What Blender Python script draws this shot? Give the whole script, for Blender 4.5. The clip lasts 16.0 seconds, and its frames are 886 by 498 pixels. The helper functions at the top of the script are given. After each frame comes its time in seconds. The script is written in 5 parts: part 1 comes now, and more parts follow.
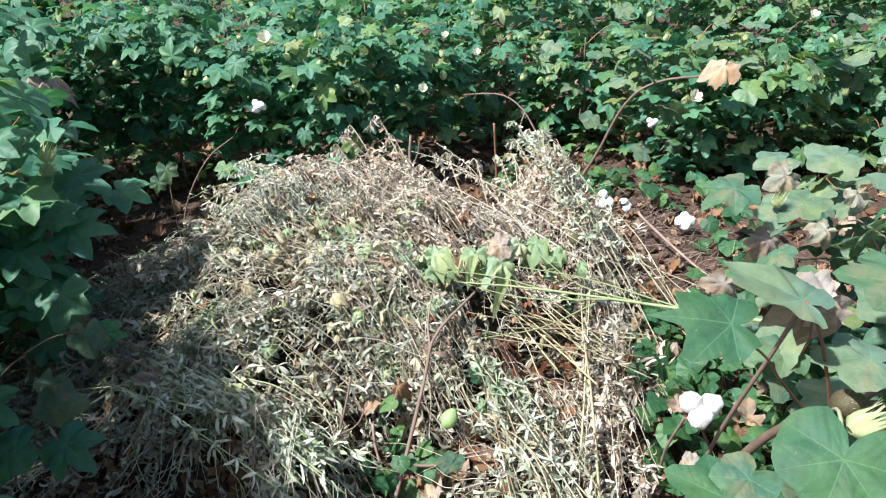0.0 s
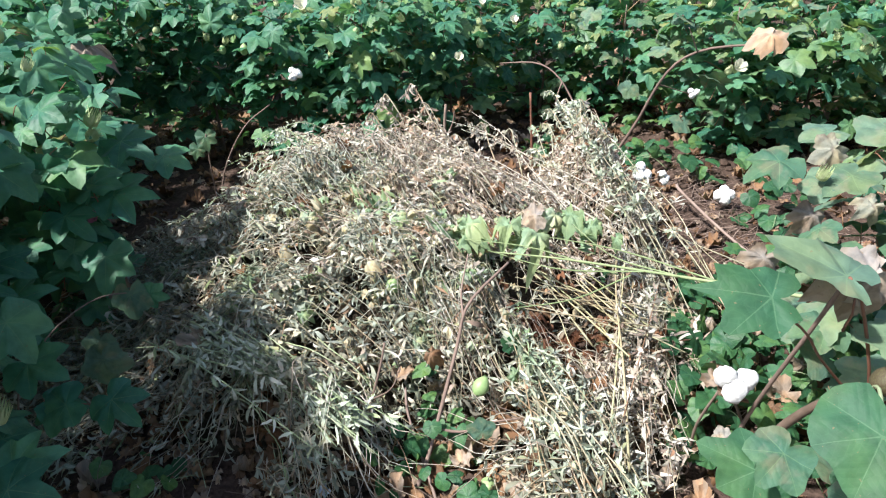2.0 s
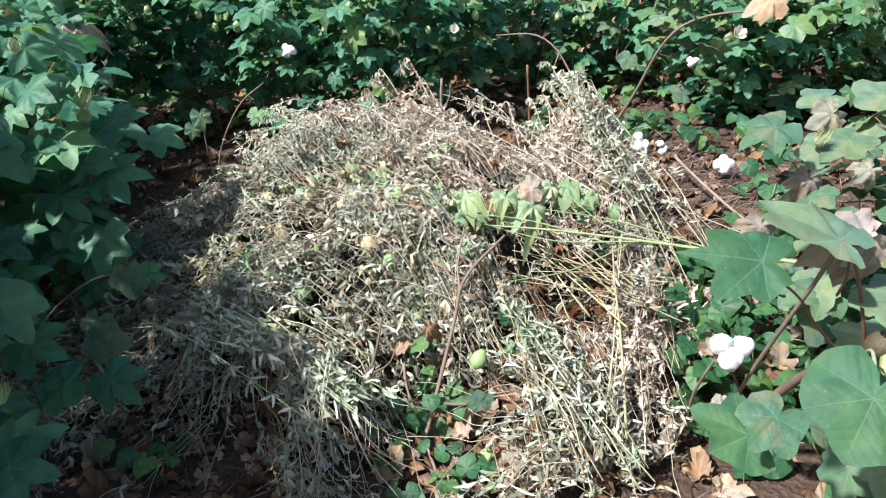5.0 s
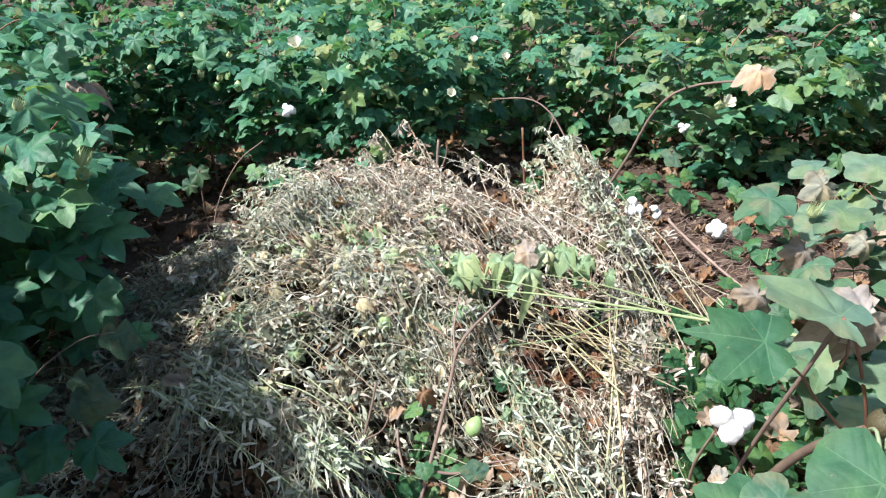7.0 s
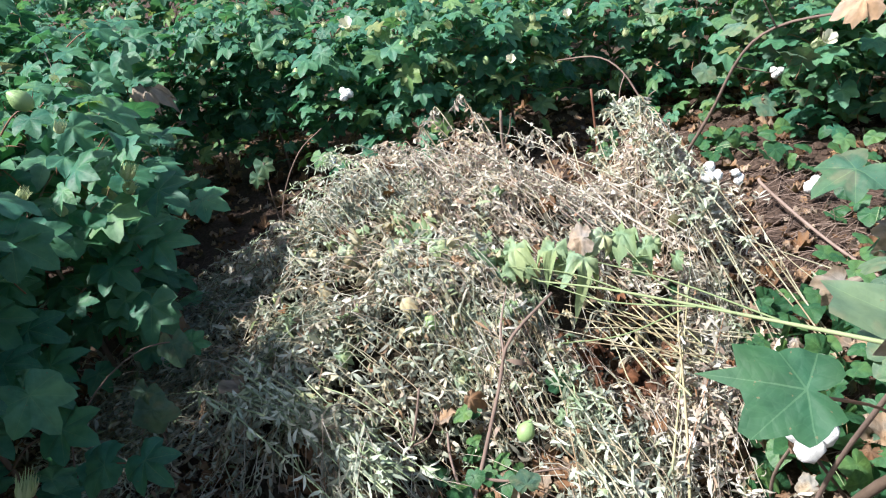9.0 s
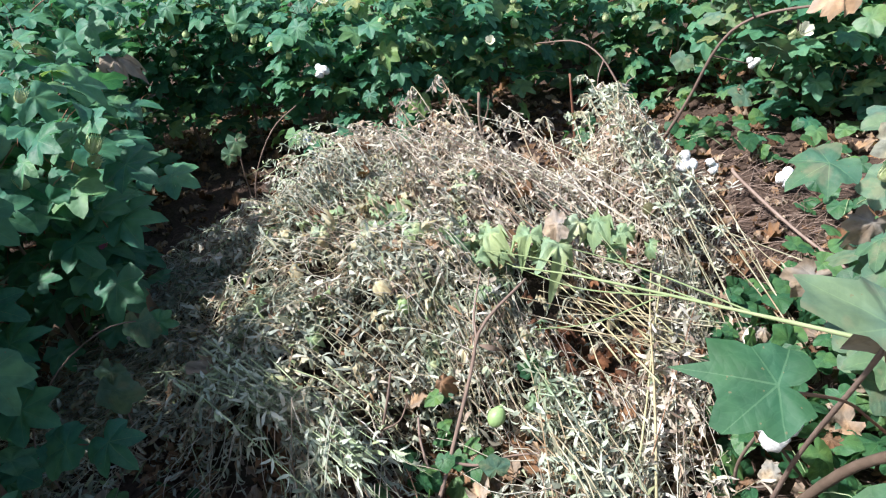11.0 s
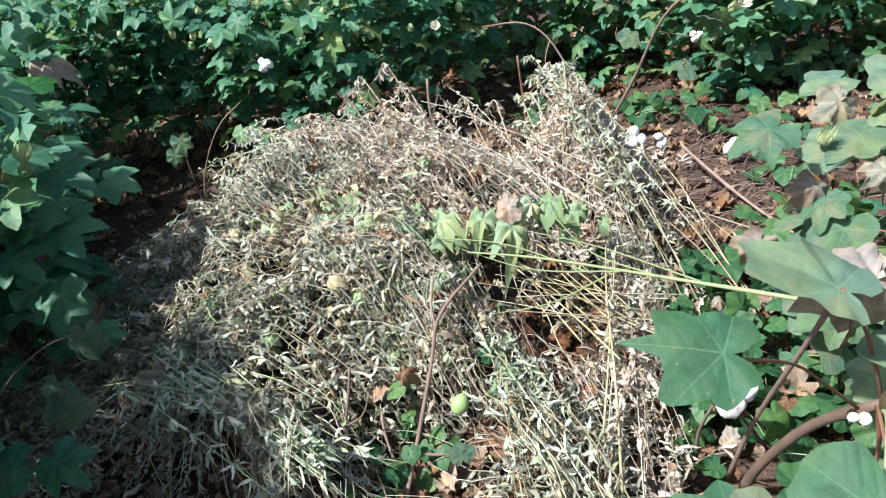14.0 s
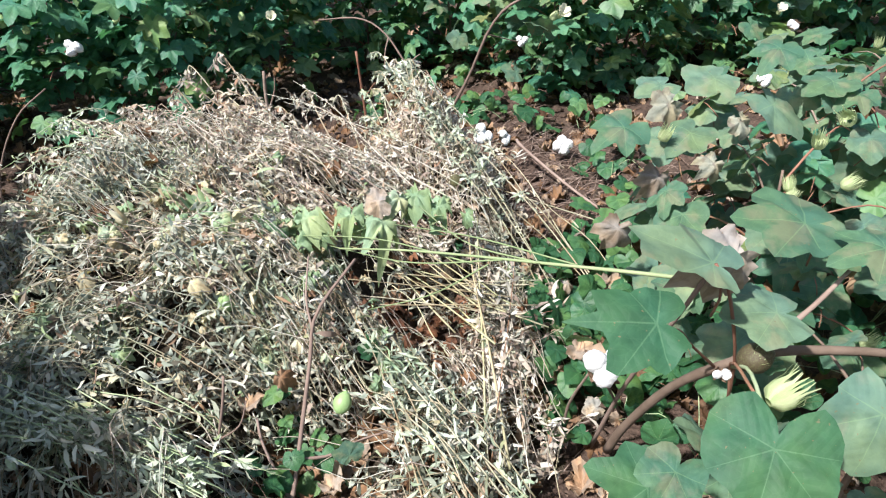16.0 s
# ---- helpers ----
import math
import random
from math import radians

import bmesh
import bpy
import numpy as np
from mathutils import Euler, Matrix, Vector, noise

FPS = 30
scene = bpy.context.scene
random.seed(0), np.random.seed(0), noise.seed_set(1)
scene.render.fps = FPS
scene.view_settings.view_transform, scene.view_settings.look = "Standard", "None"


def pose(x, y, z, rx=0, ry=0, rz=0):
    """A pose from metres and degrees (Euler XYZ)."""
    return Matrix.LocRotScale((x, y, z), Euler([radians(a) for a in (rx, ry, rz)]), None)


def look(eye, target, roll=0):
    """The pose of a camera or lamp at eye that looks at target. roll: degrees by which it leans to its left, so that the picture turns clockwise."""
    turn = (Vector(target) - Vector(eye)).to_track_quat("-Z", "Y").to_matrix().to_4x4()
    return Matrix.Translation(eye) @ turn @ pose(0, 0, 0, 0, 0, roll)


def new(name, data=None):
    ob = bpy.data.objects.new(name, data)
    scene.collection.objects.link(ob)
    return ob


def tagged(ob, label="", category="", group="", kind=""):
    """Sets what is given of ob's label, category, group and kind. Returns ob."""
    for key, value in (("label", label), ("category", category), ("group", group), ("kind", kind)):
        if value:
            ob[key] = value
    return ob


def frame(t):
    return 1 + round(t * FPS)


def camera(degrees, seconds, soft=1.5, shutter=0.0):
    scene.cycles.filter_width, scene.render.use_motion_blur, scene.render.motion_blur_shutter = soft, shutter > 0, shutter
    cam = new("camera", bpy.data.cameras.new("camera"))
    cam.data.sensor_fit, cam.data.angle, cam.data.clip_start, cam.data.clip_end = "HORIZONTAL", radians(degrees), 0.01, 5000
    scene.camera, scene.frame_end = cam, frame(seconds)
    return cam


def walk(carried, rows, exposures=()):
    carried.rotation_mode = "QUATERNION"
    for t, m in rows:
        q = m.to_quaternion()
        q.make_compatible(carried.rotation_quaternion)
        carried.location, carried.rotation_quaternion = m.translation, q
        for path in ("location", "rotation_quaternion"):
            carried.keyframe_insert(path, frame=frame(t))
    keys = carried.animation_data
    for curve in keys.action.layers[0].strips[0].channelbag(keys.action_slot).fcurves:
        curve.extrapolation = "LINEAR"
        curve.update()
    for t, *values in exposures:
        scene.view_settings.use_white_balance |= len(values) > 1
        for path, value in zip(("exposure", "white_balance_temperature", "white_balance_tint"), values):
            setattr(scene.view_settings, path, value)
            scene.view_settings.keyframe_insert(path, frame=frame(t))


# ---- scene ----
cam = camera(69.0, 16.0, soft=1.2)
PATH = [
    (0, (0.16, 0.384, 1.08), (0.052, 2.161, 0.17), -3.9),
    (0.5, (0.16, 0.381, 1.081), (0.026, 2.145, 0.149), -4.0),
    (1, (0.163, 0.374, 1.083), (0.007, 2.134, 0.145), -3.8),
    (1.5, (0.158, 0.375, 1.078), (-0.038, 2.117, 0.114), -4.0),
    (2, (0.154, 0.378, 1.079), (-0.054, 2.108, 0.096), -4.5),
    (2.5, (0.151, 0.379, 1.074), (-0.074, 2.101, 0.081), -5.1),
    (3, (0.155, 0.377, 1.074), (-0.071, 2.094, 0.073), -5.7),
    (3.5, (0.16, 0.378, 1.075), (-0.065, 2.093, 0.071), -6.0),
    (4, (0.157, 0.378, 1.076), (-0.068, 2.089, 0.065), -5.8),
    (6.3, (0.186, 0.389, 1.058), (-0.003, 2.068, -0.012), -6.7),
    (6.5, (0.183, 0.393, 1.067), (0.005, 2.106, 0.051), -6.6),
    (7, (0.16, 0.392, 1.087), (-0.03, 2.168, 0.188), -4.4),
    (7.5, (0.184, 0.454, 1.091), (-0.008, 2.237, 0.205), -5.3),
    (8, (0.241, 0.523, 1.092), (-0.096, 2.28, 0.199), -10.7),
    (8.5, (0.269, 0.515, 1.096), (-0.304, 2.22, 0.221), -15.3),
    (9, (0.276, 0.521, 1.094), (-0.23, 2.197, 0.127), -12.9),
    (9.2, (0.277, 0.506, 1.106), (-0.188, 2.187, 0.127), -11.4),
    (11.3, (0.271, 0.537, 1.088), (-0.146, 2.193, 0.046), -10.1),
    (11.5, (0.27, 0.537, 1.086), (-0.128, 2.194, 0.038), -9.7),
    (12, (0.277, 0.535, 1.087), (-0.123, 2.192, 0.039), -10.1),
    (12.5, (0.277, 0.536, 1.085), (-0.114, 2.194, 0.037), -10.0),
    (13, (0.274, 0.533, 1.084), (-0.106, 2.196, 0.041), -9.5),
    (13.5, (0.278, 0.537, 1.083), (-0.069, 2.208, 0.039), -9.0),
    (14, (0.292, 0.552, 1.076), (-0.037, 2.206, 0.0), -12.4),
    (14.5, (0.26, 0.561, 1.078), (0.039, 2.223, -0.013), -11.1),
    (15, (0.215, 0.558, 1.09), (0.17, 2.235, 0.001), -7.9),
    (15.5, (0.187, 0.555, 1.09), (0.322, 2.212, -0.021), -5.3),
    (16, (0.172, 0.554, 1.086), (0.409, 2.173, -0.063), -3.7),
]
walk(cam, [(t, look(eye, target, roll)) for t, eye, target, roll in PATH], [(0, 1.19, 6200, 12), (9, 1.19, 6200, 12), (11.3, 1.12, 6150, 12), (13, 1.14, 6150, 12), (14.8, 1.16, 6200, 12), (16, 1.1, 6200, 12)])

# ---- light ----
SUN_AZ, SUN_EL = radians(-120), radians(56)      # azimuth from +y towards +x
world = bpy.data.worlds.new("sky")
scene.world = world
world.use_nodes = True
wn, wl = world.node_tree.nodes, world.node_tree.links
sky = wn.new("ShaderNodeTexSky")
sky.sky_type = "NISHITA"
sky.sun_disc = False
sky.sun_elevation, sky.sun_rotation = SUN_EL, SUN_AZ
sky.air_density, sky.dust_density = 1.2, 2.5
wn["Background"].inputs["Strength"].default_value = 0.088
wl.new(sky.outputs[0], wn["Background"].inputs["Color"])
sun_data = bpy.data.lights.new("sun", "SUN")
sun_data.energy, sun_data.angle, sun_data.color = 5.0, radians(2.2), (1.0, 0.97, 0.92)
sun = new("sun", sun_data)
sun_way = Vector((math.sin(SUN_AZ) * math.cos(SUN_EL), math.cos(SUN_AZ) * math.cos(SUN_EL), math.sin(SUN_EL)))
sun.matrix_world = look(sun_way * 20, (0, 0, 0))


# ---- materials ----
def material(name, rough=0.6, spec=0.3, translucent=0.0):
    """A node material; returns it with its nodes, links and shader."""
    m = bpy.data.materials.new(name)
    m.use_nodes = True
    n, l = m.node_tree.nodes, m.node_tree.links
    p = n["Principled BSDF"]
    p.inputs["Roughness"].default_value = rough
    p.inputs["Specular IOR Level"].default_value = spec
    if translucent:
        t, mix = n.new("ShaderNodeBsdfTranslucent"), n.new("ShaderNodeMixShader")
        mix.inputs[0].default_value = translucent
        l.new(p.outputs[0], mix.inputs[1])
        l.new(t.outputs[0], mix.inputs[2])
        l.new(mix.outputs[0], n["Material Output"].inputs["Surface"])
        return m, n, l, p, t
    return m, n, l, p, None


def noise_node(n, l, scale, coords, detail=4.0):
    t = n.new("ShaderNodeTexNoise")
    t.inputs["Scale"].default_value, t.inputs["Detail"].default_value = scale, detail
    l.new(coords, t.inputs["Vector"])
    return t.outputs["Fac"]


def ramp_node(n, l, fac, stops):
    r = n.new("ShaderNodeValToRGB")
    e = r.color_ramp.elements
    while len(e) < len(stops):
        e.new(0.5)
    for k, (at, c) in enumerate(stops):
        e[k].position, e[k].color = at, (*c, 1)
    l.new(fac, r.inputs["Fac"])
    return r.outputs["Color"]


def math_node(n, l, op, a, b=None):
    k = n.new("ShaderNodeMath")
    k.operation = op
    for i, v in enumerate((a, b)):
        if v is None:
            continue
        if isinstance(v, (int, float)):
            k.inputs[i].default_value = v
        else:
            l.new(v, k.inputs[i])
    return k.outputs[0]


def mix_node(n, l, fac, a, b, how="MIX"):
    k = n.new("ShaderNodeMix")
    k.data_type, k.blend_type = "RGBA", how
    for i, v in ((0, fac), (6, a), (7, b)):
        if isinstance(v, (int, float)):
            k.inputs[i].default_value = v
        elif isinstance(v, tuple):
            k.inputs[i].default_value = (*v, 1)
        else:
            l.new(v, k.inputs[i])
    return k.outputs[2]


def bump_node(n, l, p, height, strength, distance):
    b = n.new("ShaderNodeBump")
    b.inputs["Strength"].default_value, b.inputs["Distance"].default_value = strength, distance
    l.new(height, b.inputs["Height"])
    l.new(b.outputs[0], p.inputs["Normal"])


def any_random(n, l):
    """One number per object and per loose piece of a mesh."""
    o, g = n.new("ShaderNodeObjectInfo"), n.new("ShaderNodeNewGeometry")
    return math_node(n, l, "FRACT", math_node(n, l, "ADD", o.outputs["Random"], g.outputs["Random Per Island"]))


VEINS = (90, 38, 142, -12, 192)


def leaf_material(name, stops, vein=(0.22, 0.34, 0.16), vein_mix=0.2, spots=0.0, spot_colour=(0.2, 0.14, 0.1),
                  rough=0.5, translucent=0.28, spec=0.35):
    m, n, l, p, t = material(name, rough, spec, translucent)
    rnd = any_random(n, l)
    uv = n.new("ShaderNodeUVMap").outputs[0]
    sep = n.new("ShaderNodeSeparateXYZ")
    l.new(uv, sep.inputs[0])
    x, y = sep.outputs[0], sep.outputs[1]
    near = reach = None
    for a in VEINS:
        c, s = math.cos(radians(a)), math.sin(radians(a))
        across = math_node(n, l, "ABSOLUTE", math_node(n, l, "SUBTRACT", math_node(n, l, "MULTIPLY", x, s), math_node(n, l, "MULTIPLY", y, c)))
        along = math_node(n, l, "ADD", math_node(n, l, "MULTIPLY", x, c), math_node(n, l, "MULTIPLY", y, s))
        behind = math_node(n, l, "MULTIPLY", math_node(n, l, "LESS_THAN", along, 0.0), 5.0)
        d = math_node(n, l, "ADD", across, behind)
        if near is None:
            near, reach = d, along
        else:
            closer = math_node(n, l, "LESS_THAN", d, near)
            reach = math_node(n, l, "ADD", reach, math_node(n, l, "MULTIPLY", closer, math_node(n, l, "SUBTRACT", along, reach)))
            near = math_node(n, l, "MINIMUM", near, d)
    width = math_node(n, l, "SUBTRACT", 0.0105, math_node(n, l, "MULTIPLY", reach, 0.0085))
    line = math_node(n, l, "MULTIPLY", math_node(n, l, "LESS_THAN", near, width), vein_mix)
    comb = math_node(n, l, "FRACT", math_node(n, l, "MULTIPLY", math_node(n, l, "SUBTRACT", reach, math_node(n, l, "MULTIPLY", near, 0.75)), 6.5))
    twig = math_node(n, l, "LESS_THAN", math_node(n, l, "ABSOLUTE", math_node(n, l, "SUBTRACT", comb, 0.5)), 0.035)
    base = ramp_node(n, l, rnd, stops)
    shift = n.new("ShaderNodeVectorMath")
    shift.operation = "ADD"
    l.new(uv, shift.inputs[0])
    l.new(rnd, shift.inputs[1])
    mott = noise_node(n, l, 3.5, shift.outputs[0], 5)
    patch = ramp_node(n, l, mott, [(0.38, (0, 0, 0)), (0.66, (1, 1, 1))])
    base = mix_node(n, l, math_node(n, l, "MULTIPLY", patch, 0.55), base, mix_node(n, l, 1.0, base, (0.45, 0.5, 0.5), "MULTIPLY"))
    if spots:
        blot = noise_node(n, l, 2.3, shift.outputs[0], 6)
        mask = ramp_node(n, l, blot, [(0.52, (0, 0, 0)), (0.62, (1, 1, 1))])
        base = mix_node(n, l, math_node(n, l, "MULTIPLY", mask, spots), base, spot_colour)
    net = n.new("ShaderNodeTexVoronoi")
    net.feature = "DISTANCE_TO_EDGE"
    net.inputs["Scale"].default_value = 7.0
    l.new(shift.outputs[0], net.inputs["Vector"])
    fine = math_node(n, l, "LESS_THAN", net.outputs["Distance"], 0.035)
    base = mix_node(n, l, math_node(n, l, "MULTIPLY", fine, vein_mix * 0.14), base, vein)
    base = mix_node(n, l, math_node(n, l, "MULTIPLY", twig, vein_mix * 0.15), base, vein)
    wash = ramp_node(n, l, noise_node(n, l, 1.3, shift.outputs[0], 2), [(0.35, (0.84, 0.94, 1.0)), (0.65, (1.25, 1.1, 0.82))])
    base = mix_node(n, l, 0.75, base, mix_node(n, l, 1.0, base, wash, "MULTIPLY"))
    speck = math_node(n, l, "GREATER_THAN", noise_node(n, l, 16.0, shift.outputs[0], 2), 0.72)
    base = mix_node(n, l, math_node(n, l, "MULTIPLY", speck, 0.6), base, (0.16, 0.13, 0.07))
    colour = mix_node(n, l, line, base, vein)
    l.new(colour, p.inputs["Base Color"])
    l.new(mix_node(n, l, 1.0, colour, (1.3, 1.45, 0.85), "MULTIPLY"), t.inputs["Color"])
    h = math_node(n, l, "SUBTRACT", math_node(n, l, "ADD", noise_node(n, l, 5.0, uv, 3), math_node(n, l, "MULTIPLY", math_node(n, l, "MINIMUM", net.outputs["Distance"], 0.12), 0.5)), math_node(n, l, "MULTIPLY", math_node(n, l, "LESS_THAN", near, 0.02), 0.6))
    h = math_node(n, l, "ADD", h, math_node(n, l, "MULTIPLY", math_node(n, l, "SINE", math_node(n, l, "MULTIPLY", comb, math.pi)), 0.22))
    bump_node(n, l, p, h, 0.25, 0.005)
    return m


def plain_material(name, stops, scale=12.0, rough=0.7, spec=0.25, bump=0.4, distance=0.003, translucent=0.0, stretch=None):
    m, n, l, p, t = material(name, rough, spec, translucent)
    co = n.new("ShaderNodeTexCoord").outputs["Object"]
    if stretch:
        mp = n.new("ShaderNodeMapping")
        mp.inputs["Scale"].default_value = stretch
        l.new(co, mp.inputs["Vector"])
        co = mp.outputs[0]
    f = noise_node(n, l, scale, co, 6)
    f = math_node(n, l, "ADD", math_node(n, l, "MULTIPLY", f, 0.55), math_node(n, l, "MULTIPLY", any_random(n, l), 0.45))
    c = ramp_node(n, l, f, stops)
    l.new(c, p.inputs["Base Color"])
    if t:
        l.new(c, t.inputs["Color"])
    bump_node(n, l, p, noise_node(n, l, scale * 4, co, 4), bump, distance)
    return m


GREEN = leaf_material("cotton_leaf_green", [(0.0, (0.036, 0.13, 0.084)), (0.4, (0.053, 0.175, 0.112)), (0.75, (0.08, 0.215, 0.134)), (0.95, (0.11, 0.25, 0.135)), (0.985, (0.17, 0.27, 0.09)), (1.0, (0.22, 0.22, 0.09))], rough=0.52, spec=0.3, translucent=0.34)
LIME = leaf_material("cotton_leaf_yellow_green", [(0.0, (0.08, 0.185, 0.1)), (0.5, (0.11, 0.23, 0.11)), (0.85, (0.17, 0.27, 0.125)), (1.0, (0.27, 0.3, 0.13))], rough=0.48, spec=0.4, translucent=0.4)
FRESH = leaf_material("cotton_leaf_fresh", [(0.0, (0.036, 0.108, 0.056)), (1.0, (0.05, 0.126, 0.062))], vein=(0.17, 0.3, 0.16), vein_mix=0.2, rough=0.58, spec=0.22)
OLD = leaf_material("cotton_leaf_ageing", [(0.0, (0.056, 0.132, 0.086)), (0.5, (0.078, 0.155, 0.097)), (0.85, (0.115, 0.178, 0.108)), (1.0, (0.15, 0.21, 0.09))], spots=0.3, spot_colour=(0.22, 0.19, 0.155), vein_mix=0.22, rough=0.6, spec=0.2)
GREYED = leaf_material("cotton_leaf_greyed", [(0.0, (0.098, 0.175, 0.128)), (0.6, (0.125, 0.2, 0.143)), (1.0, (0.16, 0.228, 0.142))], spots=0.25, spot_colour=(0.25, 0.22, 0.17), vein_mix=0.2, rough=0.6, spec=0.22)
DEAD = leaf_material("dead_leaf", [(0.0, (0.11, 0.06, 0.035)), (0.4, (0.2, 0.12, 0.075)), (0.75, (0.3, 0.21, 0.15)), (1.0, (0.38, 0.3, 0.24))], vein=(0.3, 0.22, 0.15), spots=0.4, spot_colour=(0.09, 0.05, 0.035), rough=0.8, translucent=0.12, spec=0.15)
RUST = leaf_material("rusty_dead_leaf", [(0.0, (0.075, 0.034, 0.022)), (0.5, (0.15, 0.07, 0.042)), (1.0, (0.27, 0.14, 0.085))], vein=(0.26, 0.16, 0.1), spots=0.4, spot_colour=(0.08, 0.035, 0.022), rough=0.8, translucent=0.15, spec=0.15)
FADED = leaf_material("faded_leaf", [(0.0, (0.19, 0.16, 0.13)), (0.5, (0.33, 0.275, 0.245)), (1.0, (0.26, 0.25, 0.185))], vein=(0.34, 0.29, 0.25), spots=0.6, spot_colour=(0.115, 0.09, 0.075), rough=0.75, translucent=0.15, spec=0.2)
PAPERY = leaf_material("papery_yellow_leaf", [(0.0, (0.36, 0.31, 0.21)), (0.5, (0.48, 0.44, 0.33)), (1.0, (0.58, 0.55, 0.44))], vein=(0.6, 0.55, 0.4), spots=0.35, spot_colour=(0.3, 0.2, 0.11), rough=0.75, translucent=0.2, spec=0.15)
WILTED = leaf_material("wilted_leaf", [(0.0, (0.16, 0.24, 0.13)), (0.6, (0.26, 0.34, 0.2)), (1.0, (0.42, 0.44, 0.31))], vein=(0.42, 0.5, 0.3), rough=0.6, translucent=0.2)
CREEPER = leaf_material("creeper_leaf", [(0.0, (0.026, 0.09, 0.042)), (0.6, (0.042, 0.13, 0.056)), (1.0, (0.1, 0.19, 0.06))], rough=0.5)


def withered(name, stops):
    m, n, l, p, t = material(name, 0.75, 0.2, 0.2)
    rnd = any_random(n, l)
    c = ramp_node(n, l, rnd, stops)
    co = n.new("ShaderNodeTexCoord").outputs["Object"]
    f = noise_node(n, l, 60, co, 4)
    c = mix_node(n, l, f, mix_node(n, l, 1.0, c, (0.72, 0.7, 0.66), "MULTIPLY"), c)
    drift = ramp_node(n, l, noise_node(n, l, 4.5, co, 3), [(0.3, (0.78, 0.84, 0.76)), (0.5, (1.0, 1.0, 0.98)), (0.7, (0.98, 0.91, 0.82))])
    c = mix_node(n, l, 1.0, c, drift, "MULTIPLY")
    rust = ramp_node(n, l, noise_node(n, l, 13, co, 3), [(0.57, (0, 0, 0)), (0.67, (0.6, 0.6, 0.6))])
    c = mix_node(n, l, rust, c, mix_node(n, l, 1.0, c, (0.66, 0.5, 0.38), "MULTIPLY"))
    live = ramp_node(n, l, noise_node(n, l, 9.5, co, 3), [(0.28, (0.6, 0.6, 0.6)), (0.4, (0, 0, 0))])
    c = mix_node(n, l, live, c, mix_node(n, l, 1.0, c, (0.6, 0.86, 0.56), "MULTIPLY"))
    l.new(c, p.inputs["Base Color"])
    l.new(c, t.inputs["Color"])
    return m


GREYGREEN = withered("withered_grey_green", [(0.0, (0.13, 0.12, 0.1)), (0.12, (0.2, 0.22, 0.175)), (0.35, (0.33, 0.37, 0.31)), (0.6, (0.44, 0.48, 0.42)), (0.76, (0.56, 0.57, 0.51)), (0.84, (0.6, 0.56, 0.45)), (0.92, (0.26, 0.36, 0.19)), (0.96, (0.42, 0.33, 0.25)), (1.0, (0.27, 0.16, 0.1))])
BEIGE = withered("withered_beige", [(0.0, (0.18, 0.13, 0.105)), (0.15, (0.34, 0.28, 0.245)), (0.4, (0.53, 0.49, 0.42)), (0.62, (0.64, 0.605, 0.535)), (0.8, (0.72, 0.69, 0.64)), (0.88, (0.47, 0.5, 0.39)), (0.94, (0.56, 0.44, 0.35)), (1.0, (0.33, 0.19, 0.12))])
LIMP = withered("limp_pale_green", [(0.0, (0.24, 0.27, 0.2)), (0.3, (0.42, 0.48, 0.38)), (0.6, (0.56, 0.61, 0.51)), (0.85, (0.68, 0.71, 0.62)), (0.95, (0.4, 0.5, 0.28)), (1.0, (0.36, 0.27, 0.18))])
STRAW = withered("straw", [(0.0, (0.3, 0.235, 0.15)), (0.4, (0.46, 0.42, 0.3)), (0.75, (0.58, 0.55, 0.42)), (1.0, (0.42, 0.32, 0.22))])
YELLOWSTALK = withered("yellow_green_straw", [(0.0, (0.34, 0.35, 0.19)), (0.5, (0.48, 0.48, 0.29)), (0.85, (0.6, 0.57, 0.38)), (1.0, (0.42, 0.33, 0.21))])
GREENSTALK = plain_material("green_stalk", [(0.2, (0.19, 0.26, 0.125)), (0.6, (0.31, 0.37, 0.21)), (0.9, (0.41, 0.43, 0.29))], 20, 0.5)
PULLED = plain_material("pulled_green_stem", [(0.2, (0.14, 0.19, 0.085)), (0.6, (0.2, 0.25, 0.12)), (0.9, (0.28, 0.31, 0.17))], 20, 0.55)
BARK = plain_material("cotton_bark", [(0.2, (0.1, 0.07, 0.05)), (0.55, (0.18, 0.13, 0.1)), (0.9, (0.3, 0.25, 0.2))], 25, 0.8)
REDSTEM = plain_material("red_stem", [(0.2, (0.15, 0.07, 0.045)), (0.6, (0.24, 0.12, 0.075)), (0.9, (0.17, 0.19, 0.08))], 18, 0.6)
DRYWOOD = plain_material("dry_twig", [(0.2, (0.1, 0.07, 0.055)), (0.55, (0.19, 0.135, 0.108)), (0.9, (0.31, 0.24, 0.2))], 25, 0.85)
LINT = plain_material("cotton_lint", [(0.2, (0.8, 0.79, 0.76)), (0.8, (0.88, 0.88, 0.87))], 30, 0.95, 0.1, 0.7, 0.004)
BUR = plain_material("boll_bur", [(0.2, (0.14, 0.08, 0.05)), (0.8, (0.3, 0.2, 0.13))], 30, 0.85)
BRACT = plain_material("pale_bract", [(0.2, (0.34, 0.42, 0.19)), (0.6, (0.47, 0.53, 0.28)), (0.9, (0.58, 0.6, 0.37))], 25, 0.6, translucent=0.3)
GREENBOLL = plain_material("green_boll", [(0.2, (0.2, 0.31, 0.12)), (0.6, (0.3, 0.4, 0.18)), (0.9, (0.42, 0.46, 0.25))], 15, 0.45, 0.4, 0.15)
PETAL = plain_material("cream_petal", [(0.2, (0.72, 0.68, 0.46)), (0.7, (0.83, 0.81, 0.68))], 20, 0.6, translucent=0.3)
